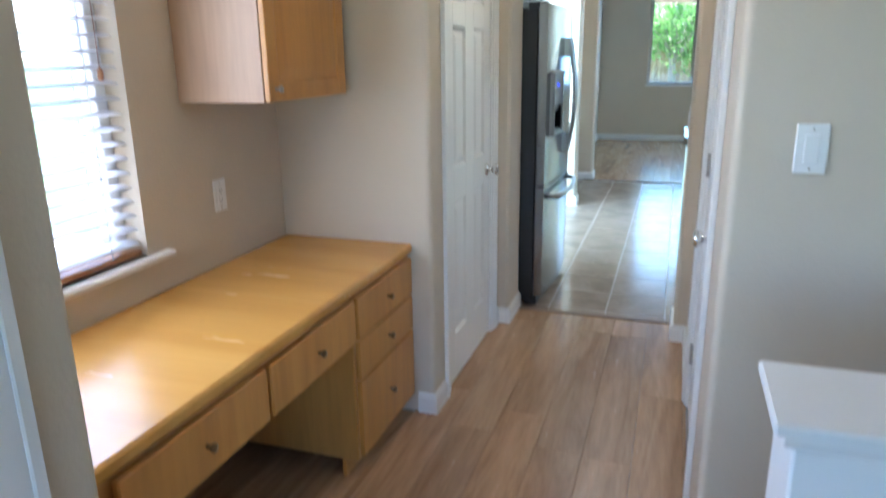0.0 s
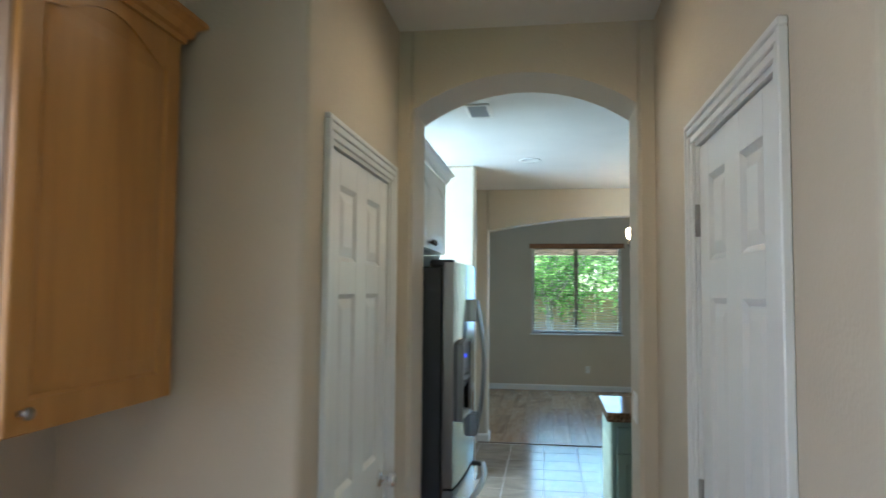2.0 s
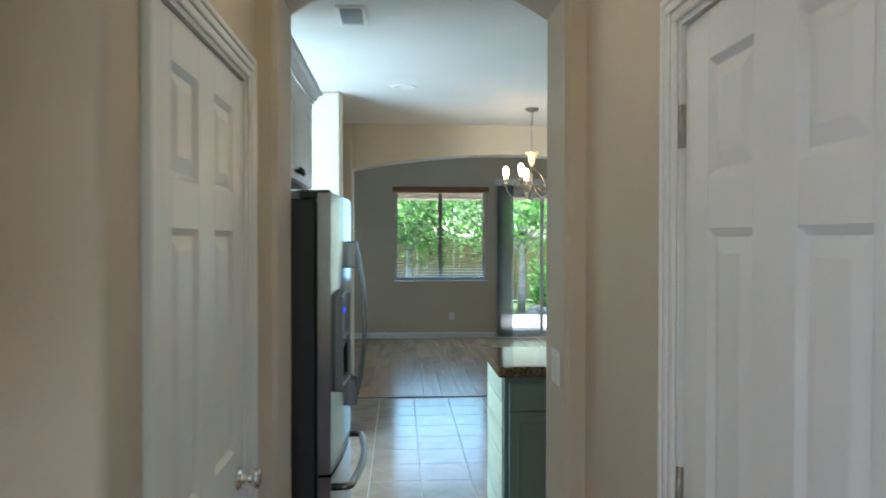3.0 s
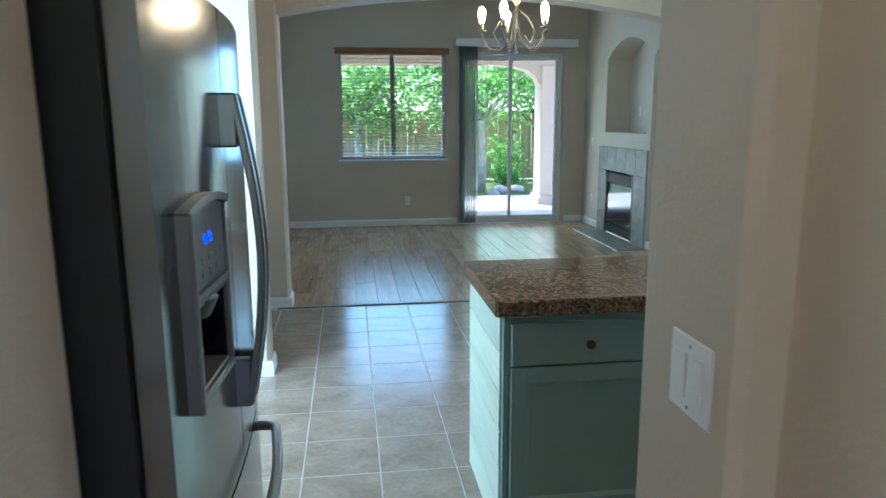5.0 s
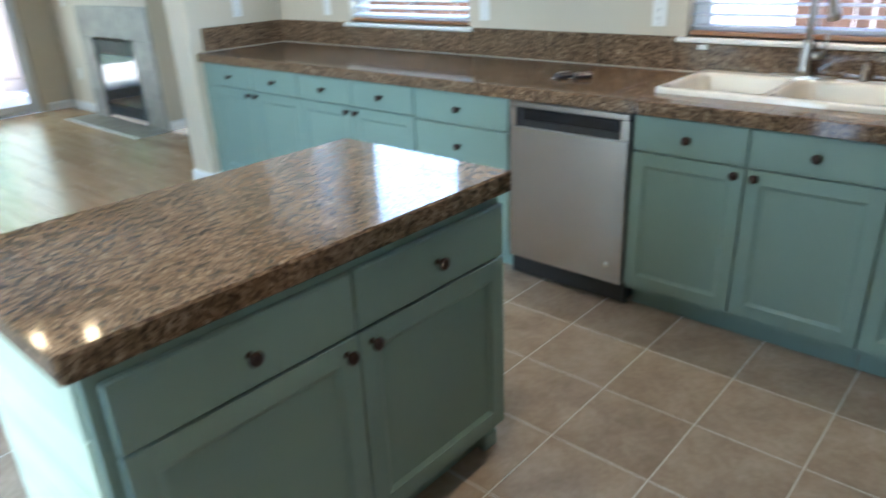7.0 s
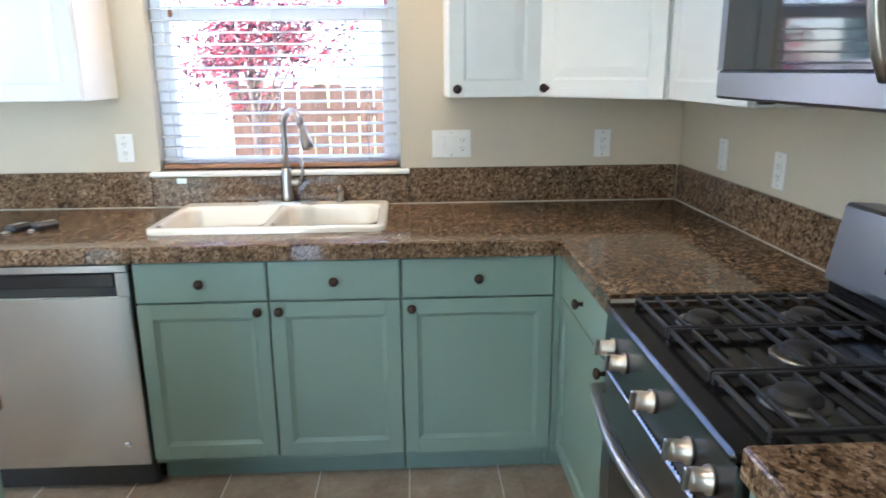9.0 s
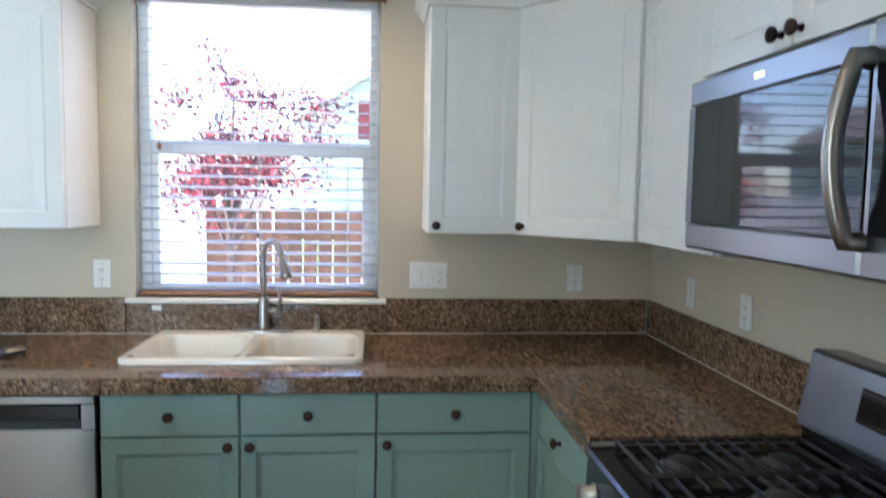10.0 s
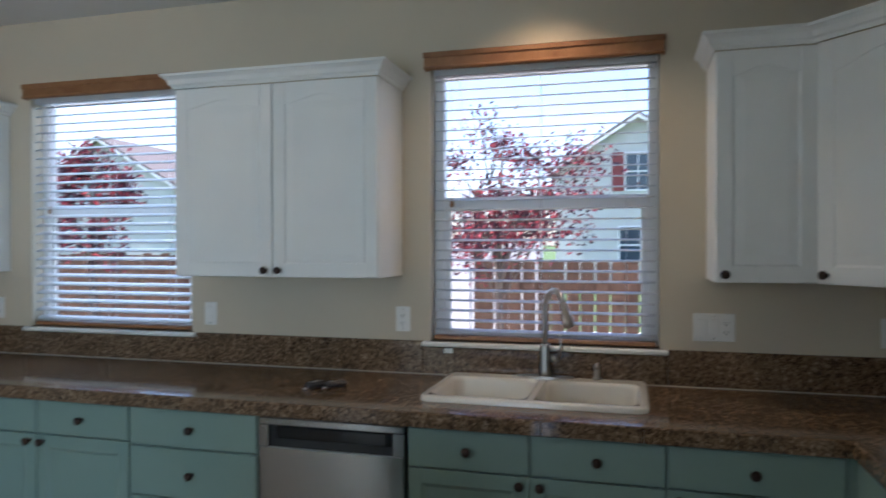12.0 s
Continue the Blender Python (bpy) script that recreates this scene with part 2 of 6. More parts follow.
    def lathe(self, profile, m=None, segs=16):
        """Profile of (radius, height), turned about z."""
        vs, fs = [], []
        for r, z in profile:
            for i in range(segs):
                a = 2 * math.pi * i / segs
                vs.append((r * math.cos(a), r * math.sin(a), z))
        k = len(profile)
        for j in range(k - 1):
            for i in range(segs):
                i2 = (i + 1) % segs
                fs.append((j * segs + i, j * segs + i2, (j + 1) * segs + i2, (j + 1) * segs + i))
        if profile[0][0] > 1e-5:
            fs.append(tuple(reversed(range(segs))))
        if profile[-1][0] > 1e-5:
            fs.append(tuple(range((k - 1) * segs, k * segs)))
        return self.add(vs, fs, m, True)

    def tube(self, pts, r, segs=8, m=None, flat=1.0):
        """A round bar along points; r may be one radius or one for each point."""
        pts = [Vector(p) for p in pts]
        rs = r if isinstance(r, (list, tuple)) else [r] * len(pts)
        vs, fs = [], []
        side = None
        for i, p in enumerate(pts):
            d = (pts[min(i + 1, len(pts) - 1)] - pts[max(i - 1, 0)]).normalized()
            if side is None:
                side = d.orthogonal().normalized()
            side = (side - d * side.dot(d)).normalized()
            up = d.cross(side)
            for k in range(segs):
                a = 2 * math.pi * k / segs
                vs.append(p + side * math.cos(a) * rs[i] + up * math.sin(a) * rs[i] * flat)
        for i in range(len(pts) - 1):
            for k in range(segs):
                k2 = (k + 1) % segs
                fs.append((i * segs + k, i * segs + k2, (i + 1) * segs + k2, (i + 1) * segs + k))
        fs.append(tuple(reversed(range(segs))))
        fs.append(tuple(range((len(pts) - 1) * segs, len(pts) * segs)))
        return self.add(vs, fs, m, True)

    def data(self, name, mat):
        me = bpy.data.meshes.new(name)
        if self.weld:
            ids, vs = {}, []
            for p in self.v:
                ids.setdefault(tuple(round(q, 5) for q in p), len(ids))
            fs = [tuple(ids[tuple(round(q, 5) for q in self.v[i])] for i in f) for f in self.f]
            me.from_pydata(list(ids), [], fs)
        else:
            me.from_pydata(self.v, [], self.f)
        me.polygons.foreach_set("use_smooth", self.smooth)
        me.materials.append(mat)
        me.update()
        return me


def solid(name, mesh, mat, label="", category="", group="", kind=""):
    return tagged(new(name, mesh.data(name, mat)), label, category, group, kind)


def empty(name, m, label, category, group=""):
    ob = new(name)
    ob.matrix_basis = m
    return tagged(ob, label, category, group)


def part(name, mesh, mat, parent, label=""):
    ob = new(name, mesh.data(name, mat) if isinstance(mesh, Mesh) else mesh)
    ob.parent = parent
    return tagged(ob, label)


def piece(name, me, parent, m):
    ob = new(name, me)
    ob.parent, ob.matrix_basis = parent, m
    return ob


def structure(name, mesh, mat, label, category=""):
    return solid(name, mesh, mat, label, category, "", "structure")


# ---- structure: floors, ceilings, walls ----
XL, XR = -0.86, 0.155             # hall side walls
ARCH0, ARCH1 = 3.54, 3.83         # arch wall
KX, KY = 2.955, 3.03              # sink wall, stove wall
BEAM0, BEAM1 = 8.25, 8.47         # beam to the living room
FARY = 12.35
CEIL, HALLC, LIVC = 2.70, 2.665, 3.05
NOOKX = -1.52                     # desk nook back wall
TILE0 = 3.79                      # where the tiles begin

floor_hall = structure("floor_hall", Mesh().box(-2.2, 3.2, -3.2, TILE0, -0.12, -0.012), grout, "oak laminate floor of the hall", "floor")
floor_kitchen = structure("floor_kitchen", Mesh().box(-4.2, KX, TILE0, 8.23, -0.12, -0.0012), floor_grout, "beige ceramic tile floor with pale grout", "floor")
floor_living = structure("floor_living", Mesh().box(-1.4, KX, 8.23, FARY, -0.12, -0.012), grout, "oak laminate floor of the living room", "floor")

structure("ceiling_hall", Mesh().box(-1.7, 3.2, -3.2, ARCH1, HALLC, HALLC + 0.1), ceiling_paint, "off-white textured ceiling", "ceiling")
structure("ceiling_kitchen", Mesh().box(-4.2, KX + 0.15, ARCH1 + 0.002, BEAM0, CEIL, CEIL + 0.1).box(XR + 0.15, KX + 0.15, KY - 0.1, ARCH1, CEIL, CEIL + 0.1), ceiling_paint, "white textured kitchen ceiling", "ceiling")
structure("ceiling_living", Mesh().box(-1.45, KX + 0.15, BEAM1, FARY + 0.15, LIVC, LIVC + 0.1), ceiling_paint, "white living room ceiling", "ceiling")


def wall(name, mesh, label="beige painted wall with orange-peel texture"):
    return structure(name, mesh, wall_paint, label, "wall")


def opened(x0, x1, y0, y1, z0, z1, holes, along):
    """A wall box with rectangular openings (a0, a1, b0, b1): along the wall and upwards."""
    m = Mesh()
    a0, a1 = (x0, x1) if along == "x" else (y0, y1)

    def put(p, q, r, s):
        if q - p > 1e-4 and s - r > 1e-4:
            m.box(p, q, y0, y1, r, s) if along == "x" else m.box(x0, x1, p, q, r, s)
    at = a0
    for h0, h1, b0, b1 in sorted(holes):
        put(at, h0, z0, z1)
        put(h0, h1, z0, b0)
        put(h0, h1, b1, z1)
        at = h1
    put(at, a1, z0, z1)
    return m


# hall and desk nook
DWIN = (0.62, 1.645, 0.875, 2.12)      # desk window
LDOOR, RDOOR, DOORH = (2.655, 3.395), (2.115, 2.825), 2.02
wall("wall_nook_back", opened(NOOKX - 0.16, NOOKX, 0.4, 2.455, 0, HALLC, [DWIN], "y"))
NIB = 2.455


def rounded_corner(cx, cy, r, a0, a1, n=6):
    return [(cx + r * math.cos(radians(a0 + (a1 - a0) * i / n)), cy + r * math.sin(radians(a0 + (a1 - a0) * i / n))) for i in range(n + 1)]


RB = 0.022                        # bullnose radius of the drywall corners
wall("wall_nook_near", Mesh().prism([(NOOKX, 0.60), (NOOKX, 0.75)] + rounded_corner(XL - RB, 0.75 - RB, RB, 90, 0) + [(XL, 0.2), (XL - 0.12, 0.2), (XL - 0.12, 0.60)], 0, HALLC, "z"))
wall("wall_hall_left", Mesh().prism([(NOOKX - 0.1, NIB)] + rounded_corner(XL - RB, NIB + RB, RB, -90, 0) + [(XL, LDOOR[0]), (XL - 0.12, LDOOR[0]), (XL - 0.12, NIB + 0.12), (NOOKX - 0.1, NIB + 0.12)], 0, HALLC, "z")
     .box(XL - 0.12, XL, LDOOR[0], LDOOR[1], DOORH, HALLC).box(XL - 0.12, XL, LDOOR[1], ARCH0, 0, HALLC))
wall("wall_hall_right", Mesh().prism([(3.2, 1.74)] + rounded_corner(XR + RB, 1.74 + RB, RB, 270, 180) + [(XR, RDOOR[0]), (XR + 0.12, RDOOR[0]), (XR + 0.12, 1.86), (3.2, 1.86)], 0, HALLC, "z")
     .box(XR, XR + 0.12, RDOOR[0], RDOOR[1], DOORH, HALLC).box(XR, XR + 0.12, RDOOR[1], ARCH0, 0, HALLC))
wall("wall_closet_back", Mesh().box(XR + 0.122, 0.9, 2.9, 2.93, 0, HALLC))
wall("wall_pantry", Mesh().box(-1.6, -1.52, 2.59, ARCH1, 0, HALLC))


def arch_outline(x0, x1, spring, apex, top, n=24):
    half, rise = (x1 - x0) / 2, apex - spring
    r = (half * half + rise * rise) / (2 * rise)
    cx, cz = (x0 + x1) / 2, apex - r
    a = math.asin(half / r)
    pts = [(cx + r * math.sin(t), cz + r * math.cos(t)) for t in (a - 2 * a * i / n for i in range(n + 1))]
    return pts + [(x0, top), (x1, top)]


AX0, AX1, ASPR, AAPEX = -0.80, 0.09, 2.335, 2.475
wall("wall_arch", Mesh().box(-1.52, AX0, ARCH0, ARCH1, 0, CEIL + 0.05, 0.015).box(AX1, 0.29, ARCH0, ARCH1, 0, CEIL + 0.05, 0.015)
     .prism(arch_outline(AX0, AX1, ASPR, AAPEX, CEIL + 0.05), ARCH0 + 0.003, ARCH1 - 0.003), "beige wall with an arched opening into the kitchen")
# kitchen
KWIN, KWIN2 = (4.222, 5.22, 1.055, 2.31), (6.477, 7.48, 1.055, 2.31)
wall("wall_sink", opened(KX, KX + 0.16, KY - 0.1, BEAM1, 0, CEIL, [KWIN, KWIN2], "y"))
wall("wall_stove", Mesh().box(XR + 0.13, KX, KY - 0.1, KY, 0, CEIL))
wall("wall_stove_side", Mesh().box(XR + 0.13, 0.288, KY, ARCH0, 0, CEIL))
wall("wall_fridge", Mesh().box(-1.56, -1.46, ARCH1, 4.99, 0, CEIL))
wall("wall_nook_end", Mesh().box(-4.2, -0.875, 6.765, 6.93, 0, CEIL, 0.02))
wall("wall_passage", Mesh().box(-1.20, -1.08, 6.93, BEAM0, 0, CEIL))
wall("wall_end_counter", Mesh().box(2.205, KX, 8.225, BEAM0 + 0.215, 0, CEIL, 0.015))
BX0, BX1 = -0.885, 2.205
wall("beam", Mesh().box(-1.2, BX0, BEAM0, BEAM1, 0, CEIL + 0.1, 0.018)
     .prism(arch_outline(BX0, BX1, 2.255, 2.41, CEIL + 0.4), BEAM0 + 0.003, BEAM1 - 0.003), "beige beam with a shallow arch into the living room")
# breakfast area; NWIN and BWIN are unseen openings assumed for its light
NWIN = (-3.6, -1.9, 0.5, 2.3)
wall("wall_breakfast", opened(-4.2, -1.56, 4.87, 4.99, 0, CEIL, [NWIN], "x"))
BWIN = (5.15, 6.6, 0.05, 2.2)
wall("wall_breakfast_side", opened(-4.3, -4.2, 4.87, 6.93, 0, CEIL, [BWIN], "y"))
# living room
FWIN, SLIDE = (-0.50, 0.95, 0.92, 2.36), (1.13, 2.60, 0.0, 2.36)
NICHE = (10.02, 11.28)
wall("wall_far", opened(-1.5, KX + 0.15, FARY, FARY + 0.16, 0, LIVC, [FWIN, SLIDE], "x"))
wall("wall_living_left", Mesh().box(-1.40, -1.27, BEAM1, FARY, 0, LIVC))
# starting room, behind the camera; its window SWIN is added to let light in
SWIN = (-1.2, 1.6, 0.6, 2.3)
wall("wall_start_back", opened(-2.2, 3.2, -3.3, -3.2, 0, HALLC, [SWIN], "x"))
wall("wall_start_right", Mesh().box(3.2, 3.3, -3.3, 1.86, 0, HALLC))
wall("wall_start_left", Mesh().box(-2.3, -2.2, -3.3, 0.6, 0, HALLC).box(-2.2, XL - 0.12, 0.42, 0.599, 0, HALLC))
structure("house_roof", Mesh().box(-1.75, 3.3, -3.4, 12.6, 3.2, 3.3).box(-4.4, -1.75, 4.8, 7.0, 3.2, 3.3).box(-2.4, -1.75, -3.4, 0.6, 3.2, 3.3), ceiling_paint, "flat roof deck closing the house", "roof")

# fill lamp added in the assumed opening behind the camera
window_light("light_start_fill", (0.2, -3.15, 1.5), (0.2, 0, 1.2), 2.6, 1.6, 0.6, (0.90, 0.95, 1.0))
# two lamps added out of view to brighten end wall, ceiling and tiles
window_light("light_breakfast_fill", (-2.75, 5.02, 1.45), (-2.2, 7.0, 1.9), 1.6, 1.7, 34, (0.68, 0.93, 1.0))
window_light("light_breakfast_side_fill", (-4.17, 5.87, 1.15), (0.0, 5.9, 0.9), 1.4, 2.0, 9, (0.74, 0.93, 1.0))
window_light("light_desk_window", (NOOKX + 0.012, 1.12, 1.5), (NOOKX + 2, 1.12, 1.2), 0.96, 1.2, 1.9, (0.95, 0.97, 1.0))
window_light("light_patio_door", (1.86, FARY - 0.11, 1.2), (1.7, FARY - 3, 0.9), 1.3, 2.1, 2.2, (0.78, 1.0, 0.80))
window_light("light_living_window", (0.22, FARY - 0.05, 1.65), (0.22, FARY - 3, 1.3), 1.4, 1.4, 5, (0.40, 0.70, 1.0))
window_light("light_counter_window", (KX + 0.072, 6.98, 1.70), (KX - 2, 6.98, 1.70), 0.9, 1.15, 2.4, (0.60, 0.86, 1.0))


def sweep_profile(mesh, path, profile, closed=False):
    """A moulding: profile points (outwards, up) drawn along a plan path (x, y, z); outwards is to the right of the way."""
    n, k = len(path), len(profile)
    vs, fs = [], []
    for i, p in enumerate(path):
        a = Vector(path[i - 1][:2]) if i > 0 or closed else None
        b = Vector(path[(i + 1) % n][:2]) if i < n - 1 or closed else None
        q = Vector(p[:2])
        d0 = (q - a).normalized() if a is not None else (b - q).normalized()
        d1 = (b - q).normalized() if b is not None else d0
        n0, n1 = Vector((d0.y, -d0.x)), Vector((d1.y, -d1.x))
        mit = (n0 + n1)
        mit = mit / max(0.3, mit.length_squared) * 2
        for o, z in profile:
            vs.append((q.x + mit.x * o, q.y + mit.y * o, p[2] + z))
    for i in range(n if closed else n - 1):
        j = (i + 1) % n
        for t in range(k):
            u = (t + 1) % k
            fs.append((i * k + t, i * k + u, j * k + u, j * k + t))
    if not closed:
        fs.append(tuple(range(k)))
        fs.append(tuple(reversed(range((n - 1) * k, n * k))))
    return mesh.add(vs, fs)


CROWN = [(0, 0), (0.008, 0), (0.011, 0.012), (0.020, 0.018), (0.027, 0.037), (0.040, 0.048), (0.047, 0.051), (0.047, 0.062), (0, 0.062)]
BASE = [(0, 0), (0.015, 0), (0.015, 0.068), (0.010, 0.080), (0.004, 0.088), (0, 0.09)]


def baseboard(path):
    m = sweep_profile(Mesh(), [(x, y, 0.0) for x, y in path], BASE)
    return structure("baseboard", m, trim_paint, "white painted baseboard", "baseboard")


baseboard([(XR, 3.54), (XR, 2.90)])
baseboard([(XR, 2.05), (XR, 1.74), (3.1, 1.74)])
baseboard([(AX0, ARCH1 + 0.0), (AX0, ARCH0), (XL, ARCH0), (XL, 3.47)][::-1])
baseboard([(XL, 2.58), (XL, NIB), (-0.93, NIB)][::-1])
baseboard([(0.28, ARCH1), (AX1, ARCH1), (AX1, ARCH0), (XR, ARCH0)])
baseboard([(-0.875, 6.94), (-0.875, 6.765), (-2.5, 6.765)][::-1])
baseboard([(BX0, BEAM1), (BX0, BEAM0), (-1.08, BEAM0), (-1.08, 6.93)][::-1])
baseboard([(1.10, FARY), (-1.27, FARY), (-1.27, BEAM1)][::-1])
baseboard([(2.93, 11.72), (2.93, FARY), (2.66, FARY)][::-1])
baseboard([(BX1, BEAM0 + 0.215), (2.93, BEAM0 + 0.215), (2.93, 8.75), (3.25, 8.75), (3.25, 10.15), (2.93, 10.15)][::-1])
baseboard([(2.30, 8.225), (BX1, 8.225), (BX1, BEAM0 + 0.215)][::-1])

structure("threshold_kitchen", Mesh().box(AX0 + 0.015, AX1 - 0.015, TILE0 - 0.02, TILE0 + 0.02, -0.004, 0.006, 0.003), metal_strip, "brown wood floor transition strip", "threshold")
structure("threshold_living", Mesh().box(BX0 - 0.1, 2.26, 8.215, 8.255, -0.005, 0.008, 0.003), metal_strip, "brown wood floor transition strip", "threshold")

# fireplace wall with its niche
FPY = (10.17, 11.68)
FBX = (10.52, 11.42)
NI = (10.26, 11.54)
ni_out = [(y, z) for y, z in arch_outline(NI[0], NI[1], 2.20, 2.41, LIVC)]
m = Mesh()
ALC = (8.75, 10.15)
m.box(2.93, 3.35, BEAM1, ALC[0], 0, LIVC).box(2.93, 3.35, ALC[1], NI[0], 0, LIVC).prism(arch_outline(ALC[0], ALC[1], 2.12, 2.42, LIVC), 2.93, 3.35, "x").box(3.25, 3.36, ALC[0], ALC[1], 0, LIVC)
m.box(2.93, 3.35, NI[1], FARY, 0, LIVC)
m.box(2.93, 3.35, NI[0], FBX[0], 0, 1.29).box(2.93, 3.35, FBX[1], NI[1], 0, 1.29).box(2.93, 3.35, FBX[0], FBX[1], 0.81, 1.29)
m.prism(ni_out, 2.93, 3.35, "x")
m.box(3.25, 3.36, NI[0], NI[1], 0, LIVC)
wall("wall_fireplace", m, "beige wall with an arched media niche above the fireplace")


# ---- shared small parts ----
def turned(m, profile, segs=14):
    return Mesh().lathe(profile, m, segs)


FRONT = pose(0, 0, 0, 90)        # turns a lathe's z to -y
knob_me = turned(FRONT, [(0.009, -0.001), (0.0065, 0.004), (0.006, 0.012), (0.013, 0.017), (0.0165, 0.022), (0.0155, 0.028), (0.008, 0.032), (0.0, 0.033)]).data("knob", bronze)
brass_knob_me = turned(FRONT, [(0.006, -0.001), (0.005, 0.010), (0.009, 0.013), (0.012, 0.018), (0.011, 0.023), (0.0, 0.026)]).data("knob", nickel)


bronze_small_me = turned(FRONT, [(0.006, -0.001), (0.005, 0.010), (0.009, 0.013), (0.012, 0.018), (0.011, 0.023), (0.0, 0.026)]).data("knob", antique_brass)


def frame_door(w, h, mat, stile=0.055, arch=0.0, t=0.02, name="door"):
    """Stiles, rails and the inner moulding of a cabinet door; front on y = 0."""
    m = Mesh()
    b = 0.003
    m.box(0, stile, 0, t, 0, h, b).box(w - stile, w, 0, t, 0, h, b).box(stile - 0.002, w - stile + 0.002, 0.0002, t, 0, stile, 0.001)
    if arch:
        n = 14
        pts = []
        for i in range(n + 1):
            u = i / n
            e = 0.5 - 0.5 * math.cos(2 * math.pi * u)
            pts.append((stile + (w - 2 * stile) * u, h - stile - arch + arch * e ** 0.8))
        m.prism([(stile, h - 0.001)] + pts + [(w - stile, h - 0.001)], 0.0005, t, "y")
    else:
        m.box(stile - 0.002, w - stile + 0.002, 0.0002, t, h - stile, h, 0.001)
    # sloped inner lip
    q, d = 0.013, 0.0085
    x0, x1, z0, z1 = stile, w - stile, stile, h - stile - (arch * 0.9 if arch else 0)
    for a in (((x0, z0), (x0, z1), (x0 + q, z1), (x0 + q, z0)), ((x1, z1), (x1, z0), (x1 - q, z0), (x1 - q, z1)), ((x1, z0), (x0, z0), (x0, z0 + q), (x1, z0 + q))) + (() if arch else (((x0, z1), (x1, z1), (x1, z1 - q), (x0, z1 - q)),)):
        (ax, az), (bx, bz), (cx, cz), (ex, ez) = a
        m.add([(ax, 0.002, az), (bx, 0.002, bz), (cx, d, cz), (ex, d, ez)], [(0, 1, 2, 3)])
    return m


def door_panel(w, h, stile, raised, arch=0.0):
    x0, x1, z0, z1 = stile - 0.004, w - stile + 0.004, stile - 0.004, h - stile + 0.004
    f = 0.0055 if raised else 0.010
    m = Mesh().box(x0, x1, f, 0.016, z0, z1)
    if raised:
        i, j = 0.012, 0.045
        top = z1 - arch * 0.55
        a = [(x0 + i, 0.005, z0 + i), (x1 - i, 0.005, z0 + i), (x1 - i, 0.005, top - i), (x0 + i, 0.005, top - i)]
        b = [(x0 + j, 0.0015, z0 + j), (x1 - j, 0.0015, z0 + j), (x1 - j, 0.0015, top - j), (x0 + j, 0.0015, top - j)]
        m.add(a + b, [(4, 5, 6, 7), (0, 1, 5, 4), (1, 2, 6, 5), (2, 3, 7, 6), (3, 0, 4, 7)])
    return m


def add_door(parent, x, z, w, h, mat, knob=None, stile=0.055, raised=False, arch=0.0, knob_me_=None, y=-0.02):
    d = part("door", frame_door(w, h, mat, stile, arch), mat, parent)
    d.matrix_basis = pose(x, y, z)
    part("panel", door_panel(w, h, stile, raised, arch), mat, d)
    if knob:
        piece("knob", knob_me_ or knob_me, d, pose(knob[0], 0, knob[1]))
    return d


def add_drawer(parent, x, z, w, h, mat, knob=True, knob_me_=None, y=-0.02):
    d = part("drawer_front", Mesh().box(0, w, 0, 0.02, 0, h, 0.004), mat, parent)
    d.matrix_basis = pose(x, y, z)
    if knob:
        piece("knob", knob_me_ or knob_me, d, pose(w / 2, 0, h / 2))
    return d


TOP, SLAB = 0.905, 0.055


def base_cabinet(m, w, doors, drawers, depth=0.64, label="teal painted base cabinet with dark bronze knobs", stack=None, group="kitchen base cabinets", hollow=False):
    """doors: list of (width, knob side); drawers: list of widths; stack: heights of a drawer stack."""
    c = empty("base_cabinet", m, label, "cabinet", group)
    h = TOP - SLAB
    if hollow:
        body = Mesh().box(0.0005, w - 0.0005, 0.0, depth, 0.10, 0.66, 0.001).box(0.0005, w - 0.0005, 0.0, 0.018, 0.66, h).box(0.0005, 0.018, 0.018, depth, 0.66, h).box(w - 0.018, w - 0.0005, 0.018, depth, 0.66, h)
    else:
        body = Mesh().box(0.0005, w - 0.0005, 0.0, depth, 0.10, h, 0.001)
    part("body", body, teal, c)
    part("toe_kick", Mesh().box(0.002, w - 0.002, 0.075, 0.09, 0.0, 0.10), teal, c)
    g = 0.003
    zt = TOP - SLAB - 0.002
    if stack:
        z = zt
        for h in stack:
            add_drawer(c, g, z - h + g, w - 2 * g, h - 2 * g, teal)
            z -= h
    else:
        x = 0
        for dw in drawers:
            add_drawer(c, x + g, zt - 0.143, dw - 2 * g, 0.139, teal)
            x += dw
        x = 0
        for dw, side in doors:
            k = (0.032 if side == "l" else dw - 2 * g - 0.032, 0.548)
            add_door(c, x + g, 0.125, dw - 2 * g, 0.575, teal, k, 0.052)
            x += dw
    return c


FACE = 2.29                       # cabinet fronts of the sink run (doors 2 cm proud)
SINK_RUN = [
    (4.222, 0.522, [(0.522, "l")], [0.522], None),
    (5.106, 0.884, [(0.44, "r"), (0.444, "l")], [0.44, 0.444], None),
    (6.284, 0.580, None, None, [0.155, 0.20, 0.375]),
    (7.21, 0.926, [(0.463, "r"), (0.463, "l")], [0.463, 0.463], None),
    (8.13, 0.92, [(0.46, "r"), (0.46, "l")], [0.46, 0.46], None),
]
for y, w, doors, drawers, stack in SINK_RUN:
    lab = "teal painted drawer base cabinet beside the dishwasher" if stack else "teal painted base cabinet with drawers over panelled doors"
    base_cabinet(pose(FACE, y, 0, 0, 0, -90), w, doors, drawers, stack=stack, label=lab, hollow=(y == 5.106))
solid("corner_filler", Mesh().box(FACE - 0.012, KX - 0.01, 3.62, 3.6985, 0.10, TOP - SLAB, 0.002).box(FACE + 0.07, KX - 0.01, 3.62, 3.6985, 0, 0.10), teal, "teal corner filler panel between two base cabinets", "cabinet panel")
